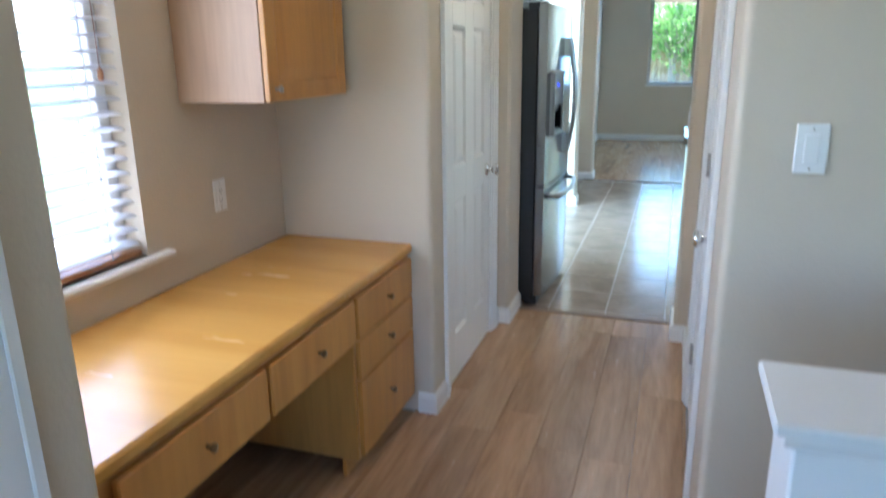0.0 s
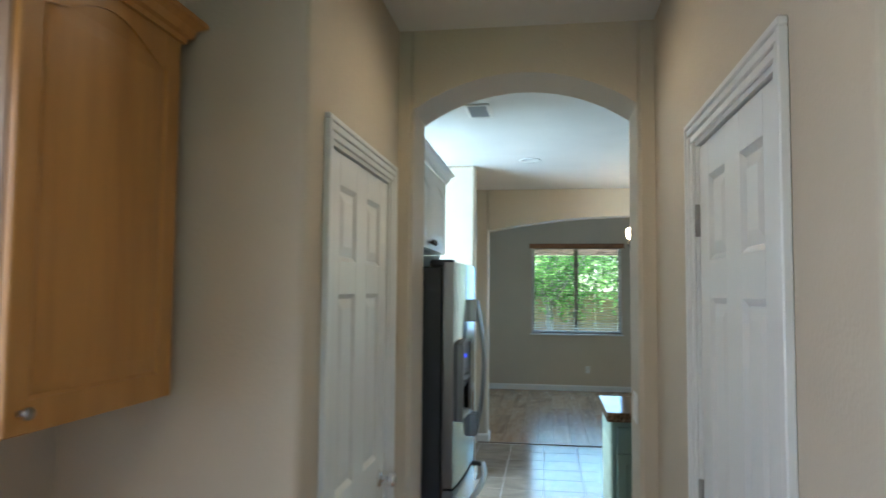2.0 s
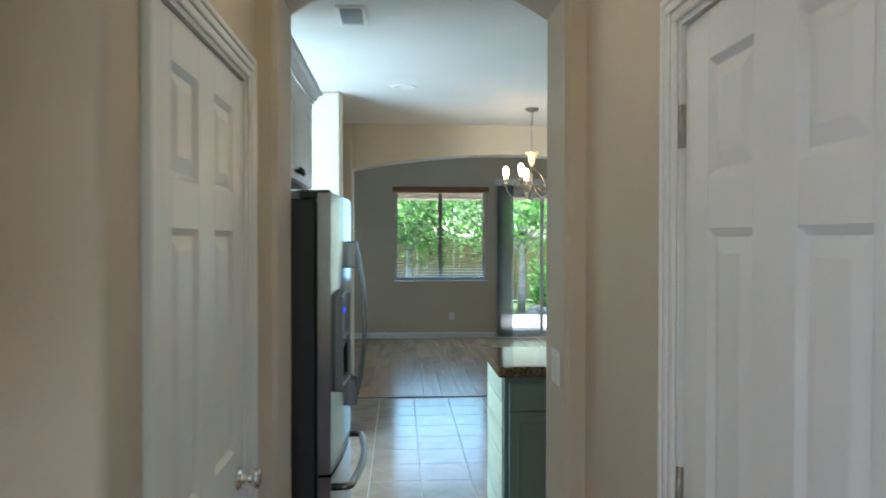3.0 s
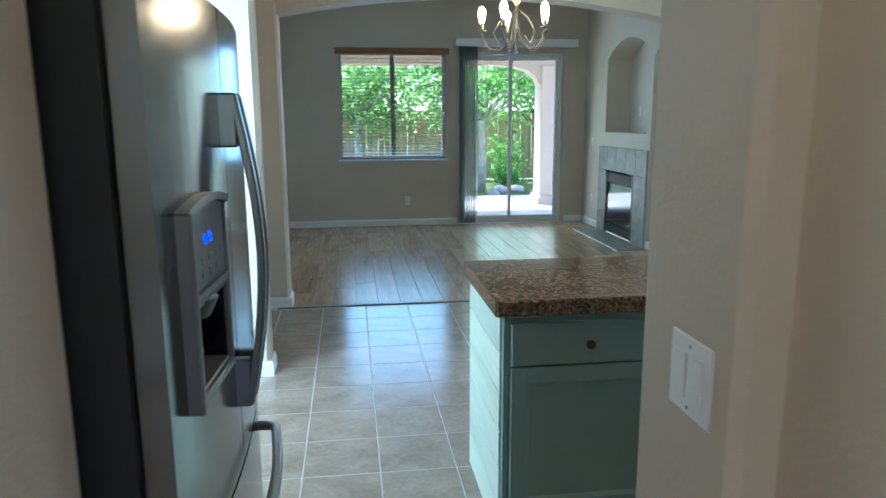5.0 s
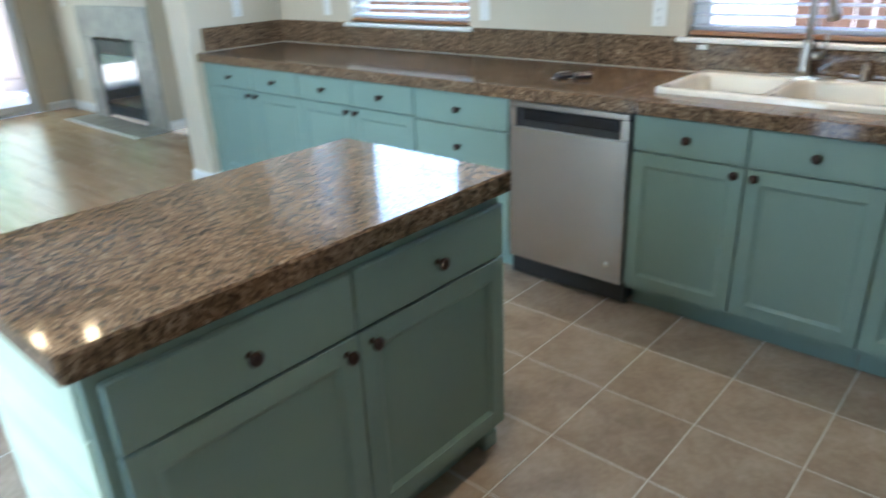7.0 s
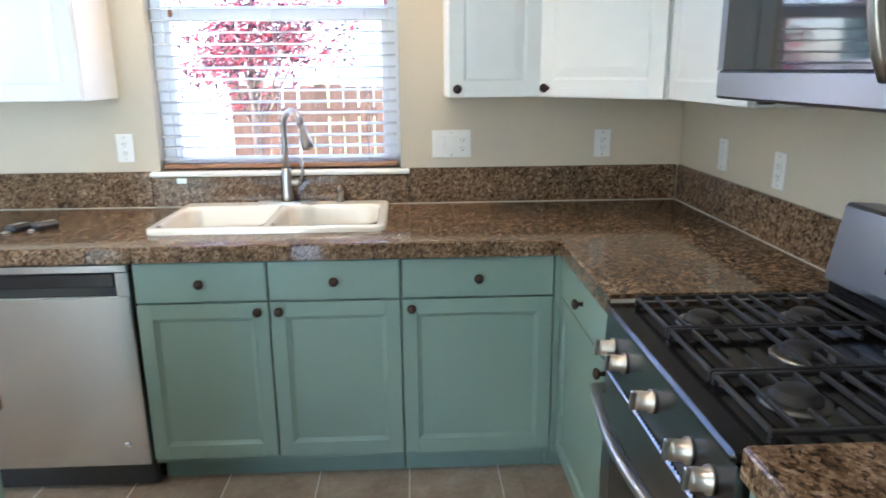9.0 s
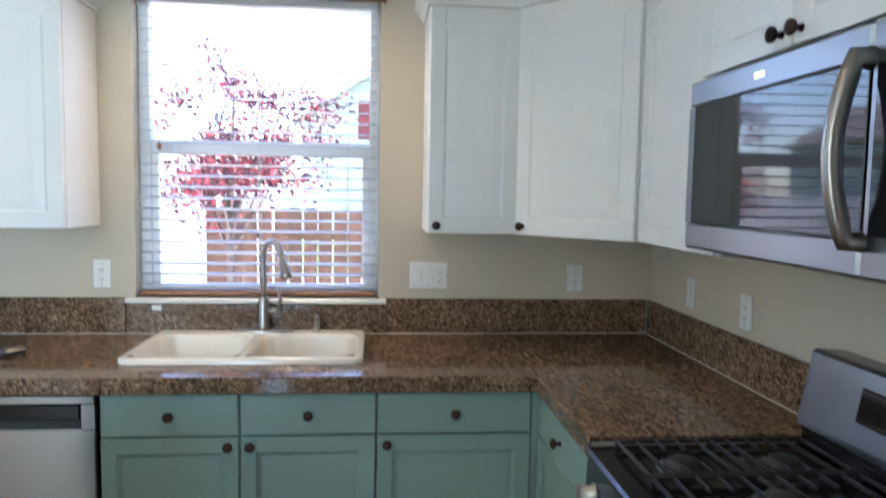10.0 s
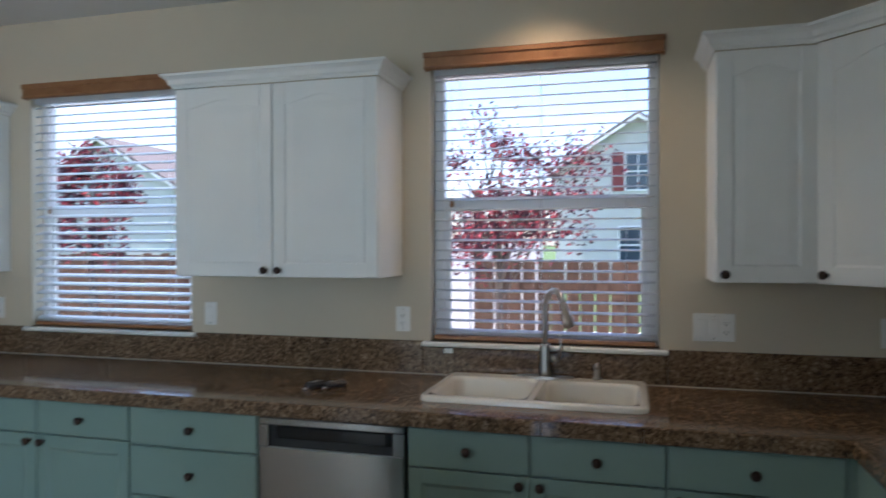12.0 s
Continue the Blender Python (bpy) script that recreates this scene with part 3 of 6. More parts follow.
solid("end_filler", Mesh().box(FACE - 0.012, KX - 0.01, 8.131, 8.222, 0.0, TOP - SLAB, 0.002), teal, "narrow teal filler strip at the end wall", "cabinet panel")
base_cabinet(pose(2.27, 3.66, 0, 0, 0, 180), 0.60, [(0.60, "r")], [0.60], depth=0.61, label="teal painted corner base cabinet beside the gas range")
base_cabinet(pose(0.945, 3.66, 0, 0, 0, 180), 0.65, [(0.65, "l")], [0.65], depth=0.61, label="teal painted base cabinet on the hall side of the range")


# ---- counters of granite tiles ----
def granite_top(name, x0, x1, y0, y1, hole, label, cell=0.305, z1=TOP, edges="", start=(0, 0)):
    c = empty(name, pose(x0, y0, z1 - SLAB), label, "countertop")
    body = Mesh()
    if hole:
        hx0, hx1, hy0, hy1 = hole
        for a in ((0, x1 - x0, 0, hy0 - y0), (0, x1 - x0, hy1 - y0, y1 - y0), (0, hx0 - x0, hy0 - y0, hy1 - y0), (hx1 - x0, x1 - x0, hy0 - y0, hy1 - y0)):
            body.box(a[0] + 0.004, a[1] - (0.004 if a[1] == x1 - x0 else 0), a[2] + (0.004 if a[2] == 0 else 0), a[3] - (0.004 if a[3] == y1 - y0 else 0), 0.001, SLAB - 0.003)
    else:
        body.box(0.004, x1 - x0 - 0.004, 0.004, y1 - y0 - 0.004, 0.001, SLAB - 0.003)
    part("core", body, grout, c)
    xs = [x0] + [x for x in (x0 + start[0] + cell * i for i in range(-1, 30)) if x0 + 0.06 < x < x1 - 0.06] + [x1]
    ys = [y0] + [y for y in (y0 + start[1] + cell * i for i in range(-1, 30)) if y0 + 0.06 < y < y1 - 0.06] + [y1]
    if hole:
        xs = sorted([x for x in xs if min(abs(x - hole[0]), abs(x - hole[1])) > 0.04] + [hole[0], hole[1]])
        ys = sorted([y for y in ys if min(abs(y - hole[2]), abs(y - hole[3])) > 0.04] + [hole[2], hole[3]])
    g = 0.0004
    for i in range(len(xs) - 1):
        for j in range(len(ys) - 1):
            a = [xs[i], xs[i + 1], ys[j], ys[j + 1]]
            if hole:
                if a[0] >= hole[0] - 1e-4 and a[1] <= hole[1] + 1e-4 and a[2] >= hole[2] - 1e-4 and a[3] <= hole[3] + 1e-4:
                    continue
            mm = Mesh().box(g, a[1] - a[0] - g, g, a[3] - a[2] - g, SLAB - 0.012, SLAB, 0.0007)
            t = part("granite_tile", mm, granite, c)
            t.matrix_basis = pose(a[0] - x0, a[2] - y0, 0)
    # edge tiles, hanging over the cabinets
    for e in edges:
        run = xs if e in "sn" else ys
        for i in range(len(run) - 1):
            L = run[i + 1] - run[i]
            if e in "sn":
                mm = Mesh().box(g, L - g, -0.0045, 0.0045, 0, SLAB - 0.0015, 0.003)
                p = pose(run[i] - x0, 0 if e == "s" else y1 - y0, 0)
            else:
                mm = Mesh().box(-0.0045, 0.0045, g, L - g, 0, SLAB - 0.0015, 0.003)
                p = pose(0 if e == "w" else x1 - x0, run[i] - y0, 0)
            t = part("edge_tile", mm, granite, c)
            t.matrix_basis = p
    return c


SINK = (2.41, 2.925, 4.272, 5.112)
granite_top("countertop", 2.25, KX, 3.69, 8.222, (2.445, 2.875, 4.295, 5.09), "brown speckled granite tile countertop along the window wall", edges="w", start=(0, 0.02))
granite_top("countertop", 1.664, KX, KY, 3.688, None, "brown granite tile countertop in the corner beside the range", edges="", start=(0.05, 0.1))
granite_top("countertop", 0.292, 0.948, KY, 3.688, None, "short brown granite tile countertop beside the range", edges="", start=(0.05, 0.1))
for x0, x1 in ((1.664, 2.247), (0.292, 0.948)):
    solid("counter_edge", Mesh().box(x0, x1, 3.686, 3.694, TOP - SLAB, TOP - 0.0015, 0.003), granite, "brown granite edge strip of the counter", "countertop")


def backsplash(name, a, b, fixed, along, label):
    L = b - a
    c = empty(name, pose(a, fixed, TOP) if along == "x" else pose(fixed, a, TOP), label, "backsplash")
    n = max(1, round(L / 0.457))
    for i in range(n):
        u0, u1 = L * i / n + 0.0008, L * (i + 1) / n - 0.0008
        mm = Mesh().box(u0, u1, 0, 0.018, 0.002, 0.15, 0.003) if along == "x" else Mesh().box(-0.018, 0, u0, u1, 0.002, 0.15, 0.003)
        part("granite_tile", mm, granite, c)
    bead = [(0.018, 0.0005), (0.0215, 0.0005), (0.018, 0.004)]
    if along == "x":
        sgn = 1 if fixed < 5 else -1
        part("caulk_bead", Mesh().prism([((a if sgn > 0 else 0.018 - a), b) for a, b in bead], 0, L, "x"), caulk, c, "white caulk bead")
    else:
        part("caulk_bead", Mesh().prism([(-a, b) for a, b in bead], 0, L, "y"), caulk, c, "white caulk bead")
    return c


# the backsplash is cut down under the window sills
backsplash("backsplash", KY + 0.02, 4.19, KX - 0.001, "y", "brown granite tile backsplash with white caulk")
backsplash("backsplash", 5.255, 6.445, KX - 0.001, "y", "brown granite tile backsplash between the windows")
backsplash("backsplash", 7.51, 8.22, KX - 0.001, "y", "brown granite tile backsplash near the end wall")
for a, b in ((4.1905, 5.2545), (6.4455, 7.5095)):
    c = empty("backsplash", pose(KX - 0.001, a, TOP), "low brown granite tile backsplash under the window sill", "backsplash")
    part("caulk_bead", Mesh().prism([(-0.018, 0.0005), (-0.0215, 0.0005), (-0.018, 0.004)], 0, b - a, "y"), caulk, c, "white caulk bead")
    for i in range(2):
        part("granite_tile", Mesh().box(-0.018, 0, (b - a) / 2 * i + 0.0008, (b - a) / 2 * (i + 1) - 0.0008, 0.002, 0.125, 0.003), granite, c)
backsplash("backsplash", 1.70, KX - 0.02, KY + 0.001, "x", "brown granite tile backsplash beside the range")
backsplash("backsplash", 0.292, 0.94, KY + 0.001, "x", "short brown granite tile backsplash by the hall")
backsplash("backsplash", 2.30, KX - 0.02, 8.2045, "x", "brown granite tile backsplash on the end wall")


# ---- sink and faucet ----
def rounded(x0, x1, y0, y1, r, n=5):
    pts = []
    for cx, cy, a0 in ((x1 - r, y1 - r, 0), (x0 + r, y1 - r, 90), (x0 + r, y0 + r, 180), (x1 - r, y0 + r, 270)):
        for i in range(n + 1):
            a = radians(a0 + 90 * i / n)
            pts.append((cx + r * math.cos(a), cy + r * math.sin(a)))
    return pts


def kitchen_sink():
    """Drop-in double bowl, its rim and bowls standing in the counter."""
    x0, x1, y0, y1 = SINK
    s = empty("kitchen_sink", pose((x0 + x1) / 2, (y0 + y1) / 2, TOP), "cream porcelain double-bowl sink set into the counter", "sink")
    w, d = x1 - x0, y1 - y0
    outer = [rounded(-w / 2 - o, w / 2 + o, -d / 2 - o, d / 2 + o, 0.05 + o) for o in (0.0, 0.0, -0.004, -0.016)]
    hs = (0.0005, 0.014, 0.020, 0.022)
    n = len(outer[0])
    vs = [(x, y, h) for ring, h in zip(outer, hs) for x, y in ring]
    fs = [(k * n + i, k * n + (i + 1) % n, (k + 1) * n + (i + 1) % n, (k + 1) * n + i) for k in range(3) for i in range(n)]
    rim = Mesh().add(vs, fs, None, True)
    # deck around two bowls: strips between the rim's inner line and the bowls
    iw, idp = w / 2 - 0.016, d / 2 - 0.016
    bowls = ((-iw + 0.016, iw - 0.085, -idp + 0.016, -0.012), (-iw + 0.016, iw - 0.085, 0.012, idp - 0.016))
    for bx in ((-iw, -iw + 0.016, -idp, idp), (iw - 0.085, iw, -idp, idp), (-iw + 0.016, iw - 0.085, -idp, -idp + 0.016), (-iw + 0.016, iw - 0.085, idp - 0.016, idp), (-iw + 0.016, iw - 0.085, -0.012, 0.012)):
        rim.add([(bx[0], bx[2], 0.0215), (bx[1], bx[2], 0.0215), (bx[1], bx[3], 0.0215), (bx[0], bx[3], 0.0215)], [(0, 1, 2, 3)])
    part("rim", rim, porcelain, s)
    for b in bowls:
        rings = [rounded(b[0] + o, b[1] - o, b[2] + o, b[3] - o, 0.055) for o in (-0.003, 0.003, 0.008, 0.016, 0.03, 0.06)]
        zs = (0.0225, 0.0205, 0.005, -0.13, -0.160, -0.172)
        n = len(rings[0])
        vs = [(x, y, z) for ring, z in zip(rings, zs) for x, y in ring]
        fs = [(k * n + i, (k + 1) * n + i, (k + 1) * n + (i + 1) % n, k * n + (i + 1) % n) for k in range(5) for i in range(n)]
        fs.append(tuple(range(5 * n, 6 * n)))
        bw = part("bowl", Mesh().add(vs, fs, None, True), porcelain, s)
        part("drain", Mesh().lathe([(0.0, 0.004), (0.03, 0.003), (0.042, 0.004), (0.044, 0.0)], pose((b[0] + b[1]) / 2, (b[2] + b[3]) / 2, -0.1715)), chrome, bw)
    return s


kitchen_sink()


def faucet():
    f = empty("kitchen_faucet", pose(2.885, 4.69, TOP + 0.0215), "brushed nickel gooseneck pull-down faucet on the sink deck", "faucet")
    part("deck_plate", Mesh().prism([(0.03 * math.cos(a) * 1.0, 0.125 * math.sin(a)) for a in (i * math.pi / 12 for i in range(24))], 0.0, 0.008, "z"), nickel, f)
    part("body", Mesh().lathe([(0.027, 0.008), (0.025, 0.03), (0.022, 0.05), (0.021, 0.13), (0.017, 0.145)]), nickel, f)
    top, r = 0.30, 0.075
    pts = [(0, 0, 0.13), (0, 0, 0.22), (0, 0, top)]
    ux, uy = -0.80, -0.60
    for i in range(1, 11):
        a = radians(16 * i)
        pts.append((ux * (r - r * math.cos(a)), uy * (r - r * math.cos(a)), top + r * math.sin(a)))
    part("spout", Mesh().tube(pts, 0.0125, 10), nickel, f)
    e = Vector(pts[-1])
    d = (e - Vector(pts[-2])).normalized()
    part("spray_head", Mesh().tube([e, e + d * 0.03, e + d * 0.08, e + d * 0.10], [0.0135, 0.016, 0.023, 0.022], 12), nickel, f)
    part("handle", Mesh().tube([(0.0, -0.02, 0.085), (0.0, -0.045, 0.085), (0.0, -0.058, 0.09)], [0.017, 0.017, 0.012], 10)
         .tube([(0.0, -0.055, 0.088), (-0.004, -0.068, 0.13), (-0.006, -0.062, 0.185)], [0.008, 0.007, 0.005], 8), nickel, f)
    return f


faucet()
sd = empty("soap_dispenser", pose(2.895, 4.475, TOP + 0.0215), "small brushed nickel soap dispenser on the sink deck", "dispenser")
part("collar", Mesh().lathe([(0.018, 0), (0.017, 0.008), (0.013, 0.012), (0.012, 0.045)]), nickel, sd)
part("nozzle", Mesh().lathe([(0.012, 0.045), (0.0135, 0.05), (0.0125, 0.062), (0.004, 0.07)]).tube([(0, 0, 0.058), (-0.03, 0, 0.06), (-0.045, 0, 0.054)], 0.005, 8), nickel, sd)


# ---- wall cabinets ----
def wall_cabinet(m, w, h, doors, label, depth=0.30, arch=0.035):
    c = empty("wall_cabinet", m, label, "cabinet", "white kitchen wall cabinets")
    part("body", Mesh().box(0, w, 0, depth, 0, h, 0.003), white_cabinet, c)
    x = 0
    for dw, side in doors:
        k = None if not side else (0.03 if side == "l" else dw - 0.006 - 0.03, 0.028)
        add_door(c, x + 0.003, 0.003, dw - 0.006, h - 0.006, white_cabinet, k, 0.058, True, arch)
        x += dw
    return c


def crown(parent, pts):
    return part("crown_moulding", sweep_profile(Mesh(), [(x, y, z) for x, y, z in pts], CROWN), white_cabinet, parent)


UZ, UH = 1.352, 0.848
UF = 2.655
c = wall_cabinet(pose(UF, 6.335, UZ, 0, 0, -90), 0.982, UH, [(0.491, "r"), (0.491, "l")], "white double-door wall cabinet between the windows")
crown(c, [(0.982, 0.30, UH), (0.982, -0.02, UH), (0, -0.02, UH), (0, 0.30, UH)][::-1])
c = wall_cabinet(pose(UF, 8.22, UZ, 0, 0, -90), 0.60, UH, [(0.60, "r")], "white wall cabinet at the end wall")
crown(c, [(0.60, 0.30, UH), (0.60, -0.02, UH), (0, -0.02, UH)][::-1])
c = wall_cabinet(pose(UF, 4.04, UZ, 0, 0, -90), 0.346, UH, [(0.346, "l")], "narrow white wall cabinet beside the sink window")
crown(c, [(0, 0.30, UH), (0, -0.02, UH), (0.346, -0.02, UH)])
# diagonal corner unit
P0, P1 = Vector((UF - 0.02, 3.694)), Vector((2.27, 3.36))
dv = P1 - P0
ang = math.degrees(math.atan2(dv.y, dv.x))
c = empty("wall_cabinet", pose(P0.x, P0.y, UZ, 0, 0, ang), "white diagonal corner wall cabinet", "cabinet", "white kitchen wall cabinets")
inv = pose(P0.x, P0.y, 0, 0, 0, ang).inverted()
nrm = Vector((dv.y, -dv.x)).normalized()
bk = [inv @ Vector((x, y, 0)) for x, y in ((UF, 3.693), (KX - 0.002, 3.693), (KX - 0.002, KY + 0.002), (2.271, KY + 0.002), (2.271, 3.34))]
L = dv.length
poly = [(0.0, 0.0)] + [(v.x, v.y) for v in bk] + [(L, 0.0)]
part("body", Mesh().prism(poly, 0, UH, "z"), white_cabinet, c)
add_door(c, 0.003, 0.003, L - 0.006, UH - 0.006, white_cabinet, (0.035, 0.03), 0.06, True, 0.05, y=-0.018)
crown(c, [(0.0, -0.02, UH), (L, -0.02, UH)])
c = wall_cabinet(pose(2.268, 3.34, UZ, 0, 0, 180), 0.54, UH, [(0.54, "")], "white wall cabinet beside the microwave")
crown(c, [(0, -0.02, UH), (0.54, -0.02, UH)])
c = wall_cabinet(pose(1.725, 3.40, 1.80, 0, 0, 180), 0.775, 0.58, [(0.3875, "r"), (0.3875, "l")], "white double-door wall cabinet over the microwave", 0.36)
crown(c, [(0, 0.30, 0.58), (0, -0.02, 0.58), (0.775, -0.02, 0.58)])
wall_cabinet(pose(0.948, 3.34, UZ, 0, 0, 180), 0.64, UH, [(0.64, "r")], "white wall cabinet on the hall side of the microwave")


# ---- dishwasher ----
def dishwasher():
    d = empty("dishwasher", pose(FACE - 0.025, 5.700, 0, 0, 0, -90), "stainless steel dishwasher with a black recessed handle", "dishwasher")
    w = 0.588
    part("tub", Mesh().box(0.004, w - 0.004, 0.03, 0.60, 0.02, 0.848), black_side, d)
    part("kick_plate", Mesh().box(0.002, w - 0.002, 0.06, 0.075, 0.003, 0.105), plastic_dark, d)
    x0, x1, z0, z1 = 0.045, w - 0.045, 0.735, 0.815
    m = Mesh().box(0.004, w - 0.004, 0, 0.03, 0.108, z0, 0.004).box(0.004, w - 0.004, 0, 0.03, z1, 0.845, 0.004)
    m.box(0.004, x0, 0.0003, 0.03, z0, z1).box(x1, w - 0.004, 0.0003, 0.03, z0, z1)
    part("door", m, steel_pale, d)
    part("handle_pocket", Mesh().box(x0, x1, 0.018, 0.03, z0, z1), plastic_dark, d)
    part("control_strip", Mesh().box(x0 + 0.03, x1 - 0.01, 0.006, 0.018, z0 + 0.03, z1 - 0.004, 0.002), dark_glass, d)
    part("badge", Mesh().lathe([(0.012, 0), (0.012, 0.002), (0.0, 0.0022)], pose(w - 0.075, 0, 0.19) @ FRONT), chrome, d)
    return d


dishwasher()


# ---- gas range ----
def gas_range():
    w = 0.706
    r = empty("gas_range", pose(1.661, 3.690, -0.03, 0, 0, 180), "stainless steel gas range with black cooktop and cast-iron grates", "stove")
    part("body", Mesh().box(0, w, 0.03, 0.655, 0.032, 0.895, 0.003), black_side, r)
    part("oven_door", Mesh().box(0.006, w - 0.006, -0.005, 0.03, 0.19, 0.745, 0.006), steel_h, r)
    part("oven_window", Mesh().box(0.09, w - 0.09, -0.008, 0.0, 0.30, 0.62, 0.002), dark_glass, r)
    part("drawer", Mesh().box(0.006, w - 0.006, -0.003, 0.03, 0.05, 0.18, 0.005), steel_h, r)
    hp = [(0.03, -0.012, 0.70)] + [(0.03 + (w - 0.06) * i / 12, -0.035 - 0.035 * math.sin(math.pi * i / 12), 0.70) for i in range(13)] + [(w - 0.03, -0.012, 0.70)]
    part("oven_handle", Mesh().tube(hp, 0.012, 10, None, 1.3), nickel, r)
    part("control_panel", Mesh().prism([(-0.010, 0.765), (0.05, 0.765), (0.05, 0.8945), (-0.004, 0.8945)], 0.0, w, "x"), steel_dark, r)
    part("vent_strip", Mesh().box(0.02, w - 0.02, -0.002, 0.03, 0.746, 0.764, 0.002), plastic_dark, r)
    fin = Mesh().box(0, 0.004, -0.006, 0.0, 0.748, 0.762).data("vent_fin", steel_dark)
    for i in range(44):
        piece("vent_fin", fin, r, pose(0.03 + (w - 0.064) * i / 43, 0, 0))
    k = Mesh().lathe([(0.025, 0.0), (0.025, 0.005), (0.020, 0.007), (0.0195, 0.032), (0.017, 0.036), (0, 0.037)], FRONT, 18).box(-0.006, 0.006, -0.046, -0.034, -0.0195, 0.0195, 0.002)
    me = k.data("knob", nickel)
    for x in (0.075, 0.165, w / 2, w - 0.165, w - 0.075):
        piece("knob", me, r, pose(x, -0.009, 0.825, -6))
    part("cooktop", Mesh().box(-0.001, w + 0.001, -0.014, 0.548, 0.895, 0.916, 0.007), black_enamel, r)
    cap = Mesh().lathe([(0.045, 0), (0.045, 0.010), (0.038, 0.012), (0.036, 0.020), (0.030, 0.024), (0, 0.025)], None, 20).data("burner", cast_iron)
    ring = Mesh().lathe([(0.062, 0), (0.060, 0.005), (0.046, 0.008), (0.046, 0.0)], None, 20).data("burner_ring", nickel)
    for x, y in ((0.16, 0.17), (w - 0.16, 0.17), (0.16, 0.41), (w - 0.16, 0.41), (w / 2, 0.29)):
        piece("burner", cap, r, pose(x, y, 0.918))
        piece("burner_ring", ring, r, pose(x, y, 0.915))
    gw = (w - 0.04) / 3
    for i in range(3):
        x0 = 0.02 + gw * i + 0.003
        x1 = x0 + gw - 0.006
        g = Mesh()
        h0, h1, b = 0.929, 0.940, 0.0048
        ya, yb = 0.055, 0.535
        for x in (x0 + b, x1 - b):
            g.box(x - b, x + b, ya, yb, h0, h1, 0.002)
        for y in (ya + b, (ya + yb) / 2, yb - b):
            g.box(x0 + 2 * b, x1 - 2 * b, y - b, y + b, h0 + 0.0005, h1 - 0.0005, 0.002)
        # fingers reach from both sides towards each burner
        for y in (0.105, 0.155, 0.205, 0.255, 0.335, 0.385, 0.435, 0.485):
            near = min(abs(y - 0.17), abs(y - 0.41)) < 0.04
            reach = (x1 - x0) * (0.33 if near else 0.5)
            g.box(x0 + 2 * b, x0 + reach, y - 0.004, y + 0.004, h0 + 0.001, h1, 0.0015)
            g.box(x1 - reach, x1 - 2 * b, y - 0.004, y + 0.004, h0 + 0.001, h1, 0.0015)
        for x in (x0 + b, x1 - b):
            for y in (ya + b, (ya + yb) / 2, yb - b):
                g.box(x - b, x + b, y - b, y + b, 0.917, h0)
        part("grate", g, cast_iron, r)
    part("backguard", Mesh().prism([(0.540, 0.968), (0.655, 0.968), (0.655, 1.155), (0.578, 1.160), (0.570, 1.152), (0.540, 0.985)], 0.0, w, "x"), steel_h, r)
    part("backguard_base", Mesh().box(0.004, w - 0.004, 0.549, 0.655, 0.896, 0.9675, 0.003), black_enamel, r)
    q = (Vector((0, 0.570, 1.152)) - Vector((0, 0.540, 0.985))).normalized()
    c = Vector((0, 0.540, 0.985))
    lo, hi = c + q * 0.052, c + q * 0.132
    nn = Vector((0, -q.z, q.y)) * 0.002
    x0, x1 = 0.20, w - 0.20
    vs = [(x0, *(lo + nn)[1:]), (x1, *(lo + nn)[1:]), (x1, *(hi + nn)[1:]), (x0, *(hi + nn)[1:]), (x0, *lo[1:]), (x1, *lo[1:]), (x1, *hi[1:]), (x0, *hi[1:])]
    part("display", Mesh().add(vs, [(0, 1, 2, 3), (0, 4, 5, 1), (1, 5, 6, 2), (2, 6, 7, 3), (3, 7, 4, 0)]), dark_glass, r)
    u = lo + q * 0.04 + nn * 1.6
    part("clock", Mesh().add([(w / 2 - 0.02, *u[1:]), (w / 2 + 0.02, *u[1:]), (w / 2 + 0.02, *(u + q * 0.012)[1:]), (w / 2 - 0.02, *(u + q * 0.012)[1:])], [(0, 1, 2, 3)]), led_blue, r)
    return r


gas_range()


def microwave():
    w, h, d = 0.775, 0.412, 0.395
    o = empty("microwave", pose(1.725, 3.43, 1.378, 0, 0, 180), "stainless over-the-range microwave with a dark glass door", "microwave")
    part("case", Mesh().box(0, w, 0.02, d, 0, h, 0.003), steel_h, o)
    dw = 0.645
    m = Mesh().box(0, dw, -0.012, 0.02, 0.0, 0.065, 0.006).box(0, dw, -0.012, 0.02, h - 0.062, h, 0.006).box(0, 0.03, -0.0118, 0.02, 0.065, h - 0.062)
    part("door", m, steel_h, o)
    part("door_glass", Mesh().box(0.03, dw - 0.002, -0.0105, 0.012, 0.065, h - 0.062, 0.001), dark_glass, o)
    part("control_panel", Mesh().box(dw + 0.003, w, -0.012, 0.02, 0, h, 0.006), steel_h, o)
    part("keypad", Mesh().box(dw + 0.02, w - 0.015, -0.014, -0.01, 0.07, h - 0.07, 0.001), dark_glass, o)
    pts = [(dw + 0.004, -0.010, 0.06)] + [(dw + 0.004, -0.04 - 0.03 * math.sin(math.pi * i / 10), 0.06 + (h - 0.12) * i / 10) for i in range(11)] + [(dw + 0.004, -0.010, h - 0.06)]
    part("handle", Mesh().tube(pts, 0.015, 12, None, 1.3), nickel, o)
    part("badge", Mesh().box(0.30, 0.34, -0.0135, -0.0118, h - 0.038, h - 0.024, 0.0005), chrome, o)
    part("vent_lamp", Mesh().lathe([(0.02, 0), (0.02, -0.012), (0, -0.013)], pose(0.07, 0.08, 0)), plastic_dark, o)
    return o


microwave()


